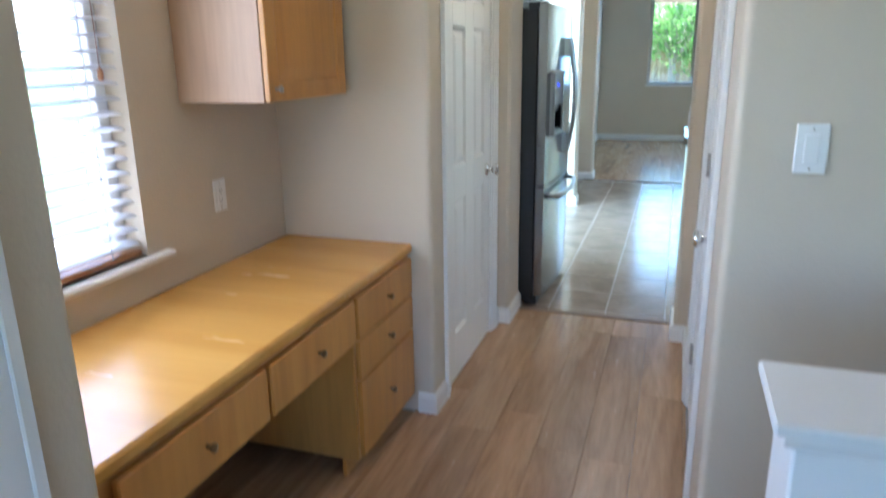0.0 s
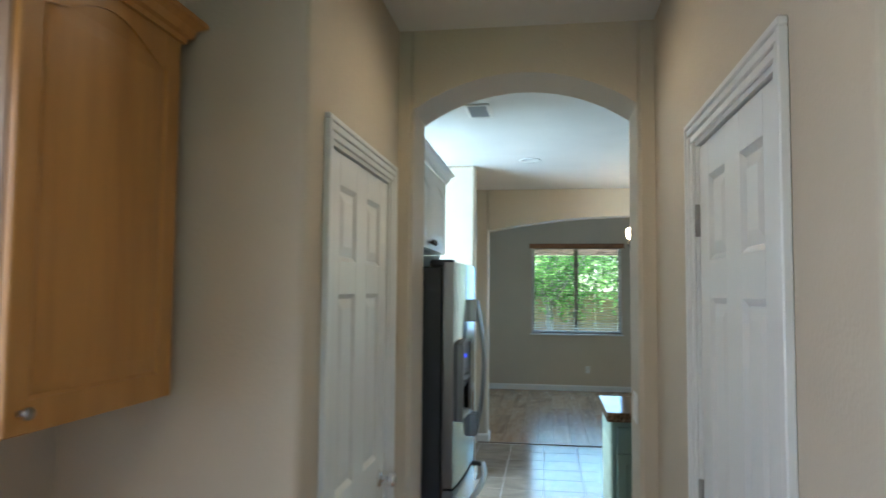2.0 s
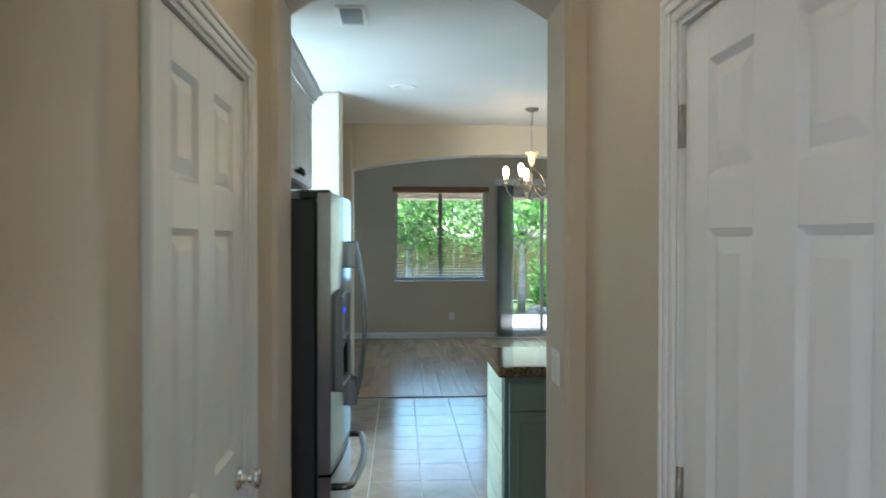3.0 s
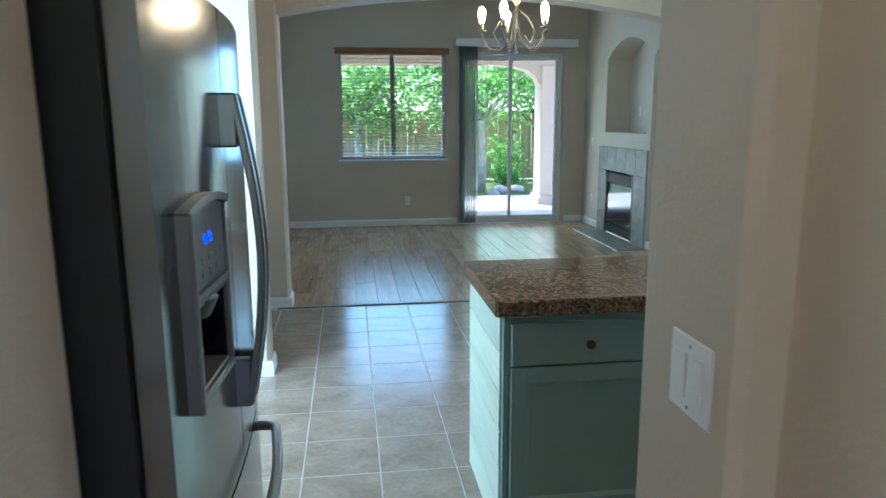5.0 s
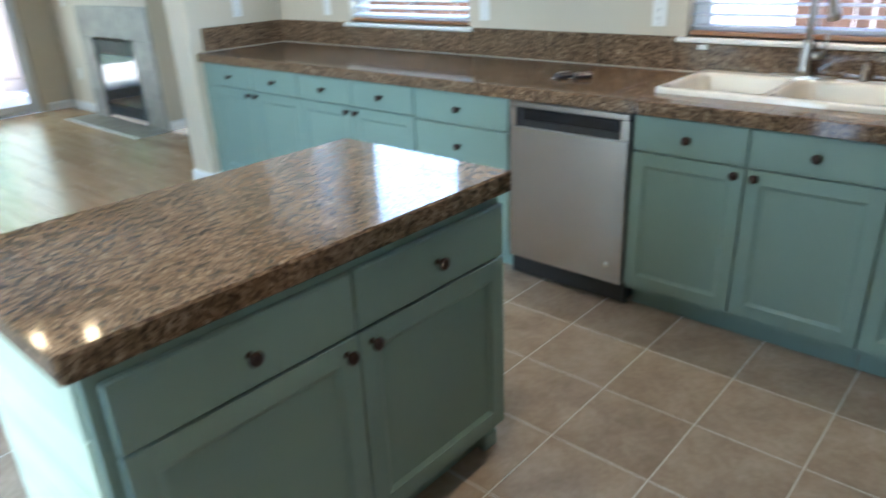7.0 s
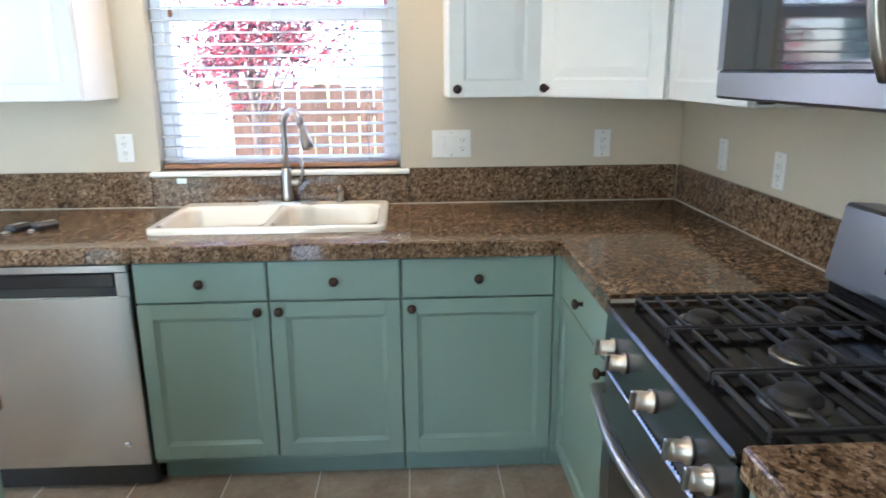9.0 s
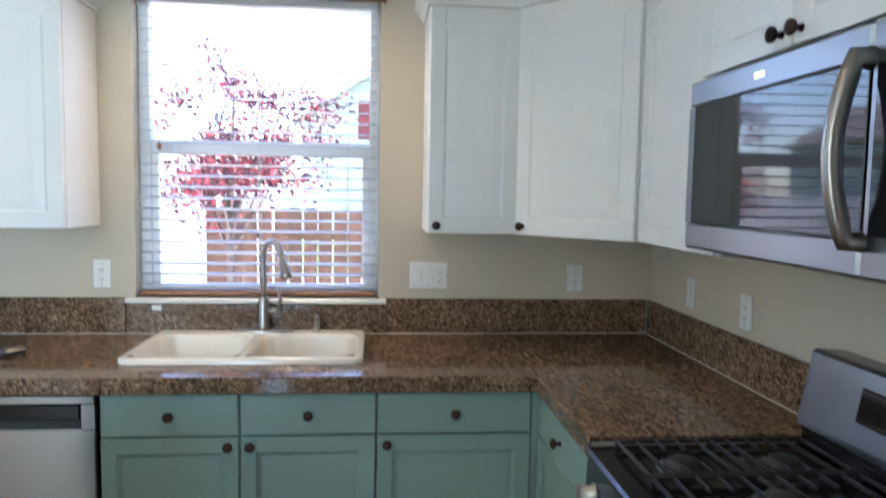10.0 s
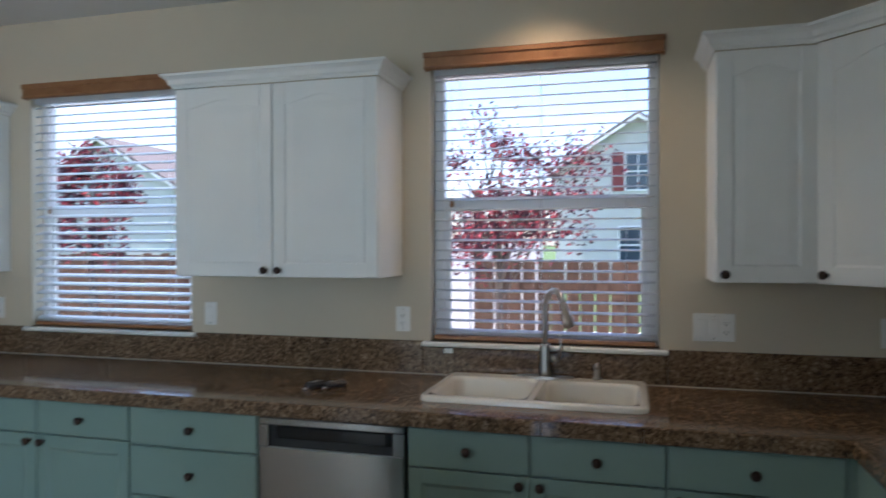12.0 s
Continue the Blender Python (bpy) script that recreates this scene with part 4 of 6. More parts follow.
# ---- island ----
def island():
    x0, x1, y0, y1 = 0.118, 1.222, 4.965, 5.575
    w, d = x1 - x0, y1 - y0
    c = empty("kitchen_island", pose(x0, y0, 0), "teal kitchen island with a pale boarded end panel", "kitchen island")
    part("body", Mesh().box(0.016, w, 0.0, d, 0.10, TOP - SLAB, 0.002), teal, c)
    part("toe_kick", Mesh().box(0.016, w - 0.004, 0.06, d - 0.004, 0, 0.10).box(w - 0.05, w + 0.012, 0.02, d - 0.02, 0.0, 0.06, 0.006), teal, c)
    part("corner_post", Mesh().box(-0.002, 0.018, -0.003, 0.02, 0.0, TOP - SLAB, 0.002), teal, c)
    g, half = 0.003, (w - 0.02) / 2
    for i in range(2):
        x = 0.02 + half * i
        add_drawer(c, x + g, TOP - SLAB - 0.176, half - 2 * g, 0.148, teal)
        k = half - 2 * g - 0.035 if i == 0 else 0.035
        add_door(c, x + g, 0.118, half - 2 * g, 0.55, teal, (k, 0.516), 0.055)
    e = part("end_panel", Mesh().box(0.003, 0.0155, 0.022, d, 0.0, TOP - SLAB - 0.001), grout, c, "backing of the boarded end panel")
    hh = (TOP - SLAB) / 6
    for i in range(6):
        b = part("board", Mesh().box(-0.010, 0.003, 0.022, d, 0.002, hh - 0.003, 0.002), shiplap, e)
        b.matrix_basis = pose(0, 0, hh * i)
    granite_top("island_top", 0.088, 1.248, 4.942, 5.600, None, "polished brown granite tile top on the kitchen island", edges="swne", start=(0.12, 0.30))
    return c


island()


# ---- windows ----
def window_unit(name, m, w, h, depth, hung, label, bar=None):
    """A vinyl window in its opening. Local: x along, y into the wall, z up. hung: sliding up (True), sideways (False) or one fixed pane (None)."""
    f = empty(name, m, label, "window")
    f["kind"] = "structure"
    t, y0, y1 = 0.045, depth * 0.45, depth * 0.45 + 0.06
    fr = Mesh().box(0, t, y0, y1, 0, h, 0.004).box(w - t, w, y0, y1, 0, h, 0.004).box(t, w - t, y0, y1, 0, t, 0.004).box(t, w - t, y0, y1, h - t, h, 0.004)
    part("window_frame", fr, vinyl, f)
    if hung:
        part("meeting_rail", Mesh().box(t, w - t, y0 + 0.008, y1 - 0.008, h * 0.5 - 0.028, h * 0.5 + 0.028, 0.004), vinyl, f)
        sash = Mesh()
        for x in (t, w - t - 0.028):
            sash.box(x, x + 0.028, y0 + 0.012, y1 - 0.03, t, h * 0.5 - 0.028, 0.003)
        part("sash", sash, vinyl, f)
        panes = ((t, w - t, t, h / 2 - 0.02), (t, w - t, h / 2 + 0.02, h - t))
    elif hung is None:
        panes = ((t, w - t, t, h - t),)
    else:
        part("mullion", Mesh().box(w / 2 - 0.03, w / 2 + 0.03, y0 + 0.005, y1 - 0.005, t, h - t, 0.004), bar or vinyl, f)
        panes = ((t, w / 2 - 0.02, t, h - t), (w / 2 + 0.02, w - t, t, h - t))
    for a, b, c, d in panes:
        p = part("pane", Mesh().box(a, b, y0 + 0.028, y0 + 0.032, c, d), glass, f)
        p.visible_shadow = False
    return f


def blind(m, w, h, pitch, tilt, slat_mat, rail_mat, label):
    """A horizontal blind. Local: x along, y towards the window, z up from its lower end."""
    b = empty("window_blind", m, label, "blind", "horizontal window blinds")
    n = int((h - 0.06) / pitch)
    prof = [(-0.024, -0.0016), (-0.012, 0.0008), (0, 0.0016), (0.012, 0.0008), (0.024, -0.0016), (0.024, -0.0042), (0, -0.0012), (-0.024, -0.0042)]
    a = radians(tilt)
    pr = [(y * math.cos(a) - z * math.sin(a), y * math.sin(a) + z * math.cos(a)) for y, z in prof]
    me = Mesh().prism(pr, 0.012, w - 0.012, "x").data("slat", slat_mat)
    for i in range(n):
        piece("slat", me, b, pose(0, 0, 0.045 + pitch * i))
    part("bottom_rail", Mesh().box(0.010, w - 0.010, -0.026, 0.026, 0.0, 0.020, 0.004), rail_mat, b)
    part("head_rail", Mesh().box(0.010, w - 0.010, -0.026, 0.026, h - 0.045, h - 0.005, 0.002), slat_mat, b)
    k = 3 if w > 0.9 else 2
    for i in range(k):
        x = 0.13 + (w - 0.26) * i / (k - 1)
        part("ladder_cord", Mesh().tube([(x, -0.025, 0.01), (x, -0.025, h - 0.03)], 0.0012, 4).tube([(x, 0.025, 0.01), (x, 0.025, h - 0.03)], 0.0012, 4), slat_mat, b)
    return b


def valance(m, w, mat, label):
    v = empty("blind_valance", m, label, "valance")
    part("board", Mesh().box(0, w, -0.010, 0.012, 0.0, 0.075, 0.004).box(0, 0.012, 0.012, 0.075, 0, 0.075, 0.002).box(w - 0.012, w, 0.012, 0.075, 0, 0.075, 0.002), mat, v)
    part("bead", Mesh().box(-0.003, w + 0.003, -0.016, -0.008, 0.052, 0.078, 0.004).box(-0.001, w + 0.001, -0.013, -0.009, 0.004, 0.014, 0.002), mat, v)
    return v


def sill(m, w, d, label="white painted window sill"):
    s = tagged(new("window_sill", Mesh().box(0, w, -0.035, d, -0.022, 0, 0.006).data("window_sill", trim_paint)), label, "window sill", "", "structure")
    s.matrix_basis = m
    return s


for i, (a, b, z0, z1) in enumerate((KWIN, KWIN2)):
    w, h = b - a, z1 - z0
    base = pose(KX, b, z0, 0, 0, -90)
    window_unit("window_%d" % (i + 1), base, w, h, 0.16, True, "white vinyl single-hung kitchen window")
    blind(base @ pose(0.004, 0.032, 0.006), w - 0.008, h - 0.012, 0.0455, 7 if i == 0 else 20, slat_white, valance_wood, "white horizontal blind with open slats and a wooden bottom rail")
    valance(pose(KX - 0.03, b + 0.02, z1 - 0.03, 0, 0, -90), w + 0.04, valance_wood, "orange-brown wooden blind valance")
    sill(pose(KX, b + 0.035, z0, 0, 0, -90), w + 0.07, 0.07)
    part("tassel", Mesh().lathe([(0.003, 0.02), (0.008, 0.012), (0.009, -0.012), (0.004, -0.018)], pose(0.09, -0.004, 0.62), 8).tube([(0.09, -0.004, 0.63), (0.09, -0.004, h - 0.06)], 0.001, 4), valance_wood, bpy.data.objects["window_blind" if i == 0 else "window_blind.001"])

# living room window
w, h = FWIN[1] - FWIN[0], FWIN[3] - FWIN[2]
base = pose(FWIN[0], FARY, FWIN[2])
window_unit("window_3", base, w, h, 0.16, False, "wide sliding window with a dark centre mullion", slat_brown)
blind(base @ pose(0.004, 0.032, 0.006), w - 0.008, h - 0.012, 0.043, 10, slat_brown, slat_brown, "tan horizontal blind with open slats")
valance(pose(FWIN[0] - 0.04, FARY - 0.03, 2.32), w + 0.08, valance_wood, "brown wooden blind valance in the living room")
sill(pose(FWIN[0] - 0.03, FARY, FWIN[2]), w + 0.06, 0.07)
# desk window
w, h = DWIN[1] - DWIN[0], DWIN[3] - DWIN[2]
base = pose(NOOKX, DWIN[0], DWIN[2], 0, 0, 90)
window_unit("window_4", base, w, h, 0.16, None, "white vinyl window over the desk")
bl = blind(base @ pose(0.004, 0.032, 0.006), w - 0.008, h - 0.012, 0.044, 12, slat_white, valance_wood, "white horizontal blind with open slats over the desk")
part("tassel", Mesh().lathe([(0.003, 0.02), (0.008, 0.012), (0.009, -0.012), (0.004, -0.018)], pose(w - 0.09, -0.03, 0.55), 8).tube([(w - 0.09, -0.03, 0.56), (w - 0.09, -0.03, h - 0.06)], 0.001, 4), valance_wood, bl)
sill(pose(NOOKX, DWIN[0] - 0.06, DWIN[2], 0, 0, 90), w + 0.155, 0.07)
# window added in the front room's back wall, out of view
window_unit("window_5", pose(SWIN[1], -3.2, SWIN[2], 0, 0, 180), SWIN[1] - SWIN[0], SWIN[3] - SWIN[2], 0.1, False, "wide white vinyl window added to the unseen front room")


def sliding_door():
    x0, x1, h = SLIDE[0], SLIDE[1], SLIDE[3]
    w = x1 - x0
    s = empty("door_patio", pose(x0, FARY, 0), "white vinyl sliding glass patio door, closed", "sliding door")
    s["kind"] = "structure"
    part("door_frame", Mesh().box(0, 0.05, 0.03, 0.13, 0, h, 0.004).box(w - 0.05, w, 0.03, 0.13, 0, h, 0.004).box(0.05, w - 0.05, 0.03, 0.13, h - 0.05, h, 0.004).box(0.05, w - 0.05, 0.03, 0.13, 0, 0.03, 0.004), vinyl, s)
    for a, b, y, nm in ((0.05, w / 2 + 0.03, 0.085, "fixed"), (w / 2 - 0.03, w - 0.05, 0.045, "moving")):
        t = 0.05
        lf = part("door_leaf", Mesh().box(a, a + t, y, y + 0.035, 0.03, h - 0.05, 0.004).box(b - t, b, y, y + 0.035, 0.03, h - 0.05, 0.004).box(a + t, b - t, y, y + 0.035, 0.03, 0.10, 0.004).box(a + t, b - t, y, y + 0.035, h - 0.11, h - 0.05, 0.004), vinyl, s)
        p = part("pane", Mesh().box(a + t, b - t, y + 0.015, y + 0.019, 0.10, h - 0.11), glass, lf)
        p.visible_shadow = False
        if nm == "moving":
            part("handle", Mesh().tube([(b - 0.025, y, 0.95), (b - 0.025, y - 0.035, 0.98), (b - 0.025, y - 0.035, 1.15), (b - 0.025, y, 1.18)], 0.009, 8), vinyl, lf)
    return s


sliding_door()
vb = empty("vertical_blind", pose(1.07, FARY - 0.005, 0), "grey vertical blind stacked open beside the patio door", "blind")
part("head_box", Mesh().box(0, 1.70, -0.10, 0, 2.42, 2.525, 0.004), plastic_white, vb, "beige blind valance box")
vane = Mesh().prism([(-0.004, 0), (0.0, 0.044), (0.004, 0.088), (0.0056, 0.088), (0.0018, 0.044), (-0.0024, 0)], 0.03, 2.42, "z").data("vane", vane_grey)
for i in range(22):
    piece("vane", vane, vb, pose(0.055 + 0.0112 * i, -0.092, 0, 0, 0, -14 + (i * 5 % 3) * 3))


# ---- fireplace ----
fp = empty("fireplace", pose(2.93, FPY[0], 0, 0, 0, -90) @ pose(-(FPY[1] - FPY[0]), 0, 0), "gas fireplace with a grey slate tile surround", "fireplace")
W = FPY[1] - FPY[0]
a0, a1 = FPY[1] - FBX[1], FPY[1] - FBX[0]
part("surround_backing", Mesh().box(0, a0, -0.010, -0.0005, 0, 1.11).box(a1, W, -0.010, -0.0005, 0, 1.11).box(a0, a1, -0.010, -0.0005, 0.81, 1.11), grout, fp)
for x0, x1 in ((0, a0), (a1, W)):
    for k in range(3):
        part("tile", Mesh().box(x0 + 0.002, x1 - 0.002, -0.022, -0.010, 0.27 * k + 0.002, 0.27 * (k + 1) - 0.002, 0.003), fp_tile, fp)
n = 5
for k in range(n):
    part("tile", Mesh().box(W * k / n + 0.002, W * (k + 1) / n - 0.002, -0.022, -0.010, 0.813, 1.108, 0.003), fp_tile, fp)
fb = part("firebox", Mesh().box(a0 + 0.003, a0 + 0.05, -0.02, 0.02, 0.01, 0.80, 0.004).box(a1 - 0.05, a1 - 0.003, -0.02, 0.02, 0.01, 0.80, 0.004)
          .box(a0 + 0.05, a1 - 0.05, 0.02, 0.30, 0.01, 0.02).box(a0 + 0.003, a1 - 0.003, 0.29, 0.30, 0.01, 0.80), plastic_dark, fp, "black steel firebox")
for k in range(7):
    part("louver", Mesh().box(a0 + 0.05, a1 - 0.05, -0.018, 0.012, 0.665 + 0.018 * k, 0.675 + 0.018 * k, 0.002), plastic_dark, fb)
for k in range(5):
    part("louver", Mesh().box(a0 + 0.05, a1 - 0.05, -0.018, 0.012, 0.03 + 0.02 * k, 0.042 + 0.02 * k, 0.002), plastic_dark, fb)
part("glass_front", Mesh().box(a0 + 0.05, a1 - 0.05, -0.012, -0.006, 0.14, 0.655, 0.001), dark_glass, fp)
hearth = empty("hearth", pose(2.57, FPY[0] - 0.07, 0), "flush slate tile hearth in front of the fireplace", "hearth")
for k in range(5):
    part("tile", Mesh().box(0.012, 0.334, (FPY[1] - FPY[0] + 0.07) * k / 5 + 0.002, (FPY[1] - FPY[0] + 0.07) * (k + 1) / 5 - 0.002, -0.004, 0.006, 0.002), fp_tile, hearth)
part("edge_strip", Mesh().box(0.0, 0.010, 0, FPY[1] - FPY[0] + 0.07, -0.004, 0.010, 0.002), trim_paint, hearth, "pale edge strip")


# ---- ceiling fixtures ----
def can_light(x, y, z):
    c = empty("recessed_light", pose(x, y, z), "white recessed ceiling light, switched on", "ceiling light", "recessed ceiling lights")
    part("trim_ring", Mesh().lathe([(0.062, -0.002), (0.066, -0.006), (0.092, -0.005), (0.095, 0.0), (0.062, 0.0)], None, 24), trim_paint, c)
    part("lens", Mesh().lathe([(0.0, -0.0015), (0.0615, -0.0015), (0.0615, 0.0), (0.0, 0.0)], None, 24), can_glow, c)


for x, y in ((-0.40, 6.58), (0.76, 6.58), (0.76, 4.75), (2.66, 4.70)):
    can_light(x, y, CEIL)


can_light(-0.46, 1.22, HALLC)
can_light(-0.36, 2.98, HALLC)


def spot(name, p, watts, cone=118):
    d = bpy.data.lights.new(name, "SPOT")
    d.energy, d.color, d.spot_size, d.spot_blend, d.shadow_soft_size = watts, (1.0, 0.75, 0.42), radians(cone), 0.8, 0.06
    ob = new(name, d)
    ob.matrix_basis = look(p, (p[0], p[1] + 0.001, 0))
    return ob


spot("light_can_sink", (2.66, 4.70, CEIL - 0.012), 9)
spot("light_can_island", (0.76, 4.75, CEIL - 0.012), 8)
spot("light_can_desk", (-0.46, 1.22, HALLC - 0.012), 3.5, 165)
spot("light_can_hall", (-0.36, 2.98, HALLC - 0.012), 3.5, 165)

vt = empty("ceiling_vent", pose(-0.745, 4.80, CEIL), "metal ceiling air vent with dark slots", "vent")
part("vent_frame", Mesh().box(0, 0.15, 0, 0.02, -0.010, 0, 0.002).box(0, 0.15, 0.28, 0.30, -0.010, 0, 0.002).box(0, 0.02, 0.02, 0.28, -0.010, 0, 0.002).box(0.13, 0.15, 0.02, 0.28, -0.010, 0, 0.002), trim_paint, vt)
part("backing", Mesh().box(0.02, 0.13, 0.02, 0.28, -0.002, 0.0), dark_gap, vt)
for k in range(8):
    part("slat", Mesh().prism([(0.035 + 0.03 * k, -0.003), (0.049 + 0.03 * k, -0.010), (0.051 + 0.03 * k, -0.009), (0.037 + 0.03 * k, -0.002)], 0.02, 0.13, "x"), vane_grey, vt)

iron = material("antique_iron", (0.23, 0.20, 0.165), 0.45, 0.7)
frost = material("amber_glass", (0.75, 0.55, 0.32), 0.35)


def chandelier(x, y):
    c = empty("chandelier", pose(x, y, CEIL), "antique iron chandelier with five lit candle bulbs", "chandelier")
    part("canopy", Mesh().lathe([(0.0, -0.03), (0.02, -0.028), (0.05, -0.018), (0.062, 0.0)], None, 20), iron, c)
    z = -0.03
    ring = [(0.008 * math.cos(a), 0, 0.016 * math.sin(a)) for a in (2 * math.pi * i / 10 for i in range(11))]
    me = Mesh().tube(ring, 0.002, 5).data("chain_link", iron)
    for i in range(13):
        piece("chain_link", me, c, pose(0, 0, z - 0.013 - 0.026 * i, 0, 0, 90 * (i % 2)))
    part("cord", Mesh().tube([(0.003, 0, -0.02), (0.006, 0.004, -0.2), (0.002, 0, -0.38)], 0.0025, 5), plastic_white, c)
    part("bowl", Mesh().lathe([(0.012, -0.50), (0.028, -0.46), (0.033, -0.42), (0.06, -0.385), (0.063, -0.378), (0.0, -0.376)], None, 18), frost, c)
    part("stem", Mesh().lathe([(0.004, -0.80), (0.014, -0.79), (0.006, -0.77), (0.010, -0.70), (0.022, -0.66), (0.010, -0.62), (0.010, -0.50)], None, 12), iron, c)
    for i in range(5):
        a = radians(72 * i + 20)
        ux, uy = math.cos(a), math.sin(a)
        pts = []
        for r, zz in ((0.012, -0.66), (0.05, -0.73), (0.11, -0.775), (0.17, -0.765), (0.215, -0.71), (0.225, -0.655)):
            pts.append((ux * r, uy * r, zz))
        arm = part("arm", Mesh().tube(pts, 0.006, 6).tube([(ux * r, uy * r, zz) for r, zz in ((0.02, -0.52), (0.09, -0.57), (0.15, -0.66), (0.11, -0.73), (0.07, -0.69))], 0.004, 6), iron, c)
        part("drip_cup", Mesh().lathe([(0.006, -0.662), (0.026, -0.652), (0.028, -0.645), (0.013, -0.648), (0.013, -0.60)], pose(ux * 0.225, uy * 0.225, 0), 12), iron, arm)
        part("bulb", Mesh().lathe([(0.012, -0.60), (0.016, -0.585), (0.024, -0.552), (0.025, -0.530), (0.016, -0.503), (0.0, -0.494)], pose(ux * 0.225, uy * 0.225, 0), 12), bulb_glow, arm, "glowing amber bulb")
    return c


chandelier(0.72, 7.36)


# ---- wall plates ----
def plate(m, kind, label, gangs=1):
    w = 0.07 + 0.046 * (gangs - 1)
    h = 0.115
    c = empty("wall_plate", m, label, "wall plate", "switch and outlet plates")
    part("cover", Mesh().box(-w / 2, w / 2, -0.006, 0, -h / 2, h / 2, 0.003), plastic_white, c)
    for g in range(gangs):
        x = -w / 2 + 0.035 + 0.046 * g
        k = kind[g] if len(kind) > 1 else kind
        if k == "s":
            part("rocker", Mesh().box(x - 0.0165, x + 0.0165, -0.0095, -0.005, -0.033, 0.033, 0.002), plastic_white, c)
        else:
            o = part("receptacle", Mesh().box(x - 0.0165, x + 0.0165, -0.008, -0.005, -0.033, 0.033, 0.002), plastic_white, c)
            for z in (-0.019, 0.017):
                part("slot", Mesh().box(x - 0.008, x - 0.006, -0.0085, -0.007, z - 0.004, z + 0.006).box(x + 0.005, x + 0.007, -0.0085, -0.007, z - 0.004, z + 0.006).box(x - 0.002, x + 0.002, -0.0085, -0.007, z - 0.011, z - 0.007), dark_gap, o)
    for z in (-0.045, 0.045):
        part("screw", Mesh().lathe([(0.003, 0), (0.003, 0.001), (0, 0.0013)], pose(0, -0.006, z) @ FRONT, 8), chrome, c)
    return c


plate(pose(KX, 5.351, 1.152, 0, 0, -90), "o", "white outlet plate beside the sink window")
plate(pose(KX, 6.365, 1.152, 0, 0, -90), "s", "white switch plate between the windows")
plate(pose(KX, 7.70, 1.152, 0, 0, -90), "o", "white outlet plate near the end wall")
plate(pose(KX, 4.01, 1.153, 0, 0, -90), "sso", "white three-gang plate with two switches and an outlet", 3)
plate(pose(KX, 3.372, 1.148, 0, 0, -90), "o", "white outlet plate near the corner")
plate(pose(2.545, KY, 1.141, 0, 0, 180), "s", "white switch plate beside the range")
plate(pose(2.143, KY, 1.137, 0, 0, 180), "o", "white outlet plate beside the range")
plate(pose(2.60, 8.225, 1.16), "o", "white outlet plate on the end wall")
plate(pose(AX1, 3.65, 1.145, 0, 0, -90), "ss", "white two-gang switch plate on the arch jamb", 2)
plate(pose(0.324, 1.74, 1.253), "s", "white dimmer switch plate on the grey wall")
plate(pose(NOOKX, 2.03, 0.995, 0, 0, 90), "o", "white outlet plate above the desk")
plate(pose(0.404, FARY, 0.344), "o", "white outlet plate low on the living room wall")
plate(pose(3.25, 11.2, 1.55, 0, 0, -90), "o", "white outlet plate inside the media niche")
plate(pose(2.93, 11.95, 0.40, 0, 0, -90), "o", "white outlet plate beside the fireplace")
plate(pose(2.93, 11.98, 1.15, 0, 0, -90), "s", "white switch plate beside the fireplace")


# ---- things on the counter ----
def gadget(x, y, turn, lens_mat, label):
    g = empty("remote_fob", pose(x, y, TOP, 0, 0, turn), label, "key fob")
    part("case", Mesh().box(-0.026, 0.026, -0.050, 0.034, 0.0, 0.026, 0.010), plastic_dark, g)
    part("ring", Mesh().tube([(0.014 * math.cos(a), 0.043 + 0.014 * math.sin(a), 0.004) for a in (2 * math.pi * i / 12 for i in range(13))], 0.0022, 6), chrome, g)
    part("button", Mesh().box(-0.008, 0.008, -0.02, 0.005, 0.0255, 0.0275, 0.001), lens_mat, g)


gadget(2.53, 5.595, 65, vane_grey, "small black key fob lying on the granite counter")
gadget(2.565, 5.52, 50, chrome, "black and silver key fob lying on the granite counter")
tagt = solid("paper_tag", Mesh().box(-0.025, -0.019, -0.02, 0.02, 0.10, 0.122, 0.001), plastic_white, "small white paper tag on the backsplash", "tag")
tagt.matrix_basis = pose(KX, 5.13, TOP)


# ---- interior doors ----
def casing(y0, y1, h, x, side, label):
    """Moulded casing round a door in a wall that runs along y; side +1 faces +x."""
    m = Mesh()
    w = 0.062
    for k, (o, t) in enumerate(((0.0, 0.010), (0.022, 0.015), (0.044, 0.019))):
        a = o
        b = w - 0.001 if k == 2 else o + 0.022
        xs = (x, x + side * t)
        m.box(*xs, y0 - b, y0 - a, 0, h + a, 0.003).box(*xs, y1 + a, y1 + b, 0, h + a, 0.003).box(*xs, y0 - b, y1 + b, h + a, h + b, 0.003)
    jx = (x - side * 0.118, x + side * 0.001)
    m.box(*jx, y0 - 0.004, y0 + 0.012, 0, h).box(*jx, y1 - 0.012, y1 + 0.004, 0, h).box(*jx, y0 + 0.012, y1 - 0.012, h - 0.012, h + 0.004)
    m.box(x - side * 0.06, x - side * 0.048, y0 + 0.012, y0 + 0.022, 0, h - 0.012).box(x - side * 0.06, x - side * 0.048, y1 - 0.022, y1 - 0.012, 0, h - 0.012)
    return structure("door_trim", m, trim_paint, label, "door trim")


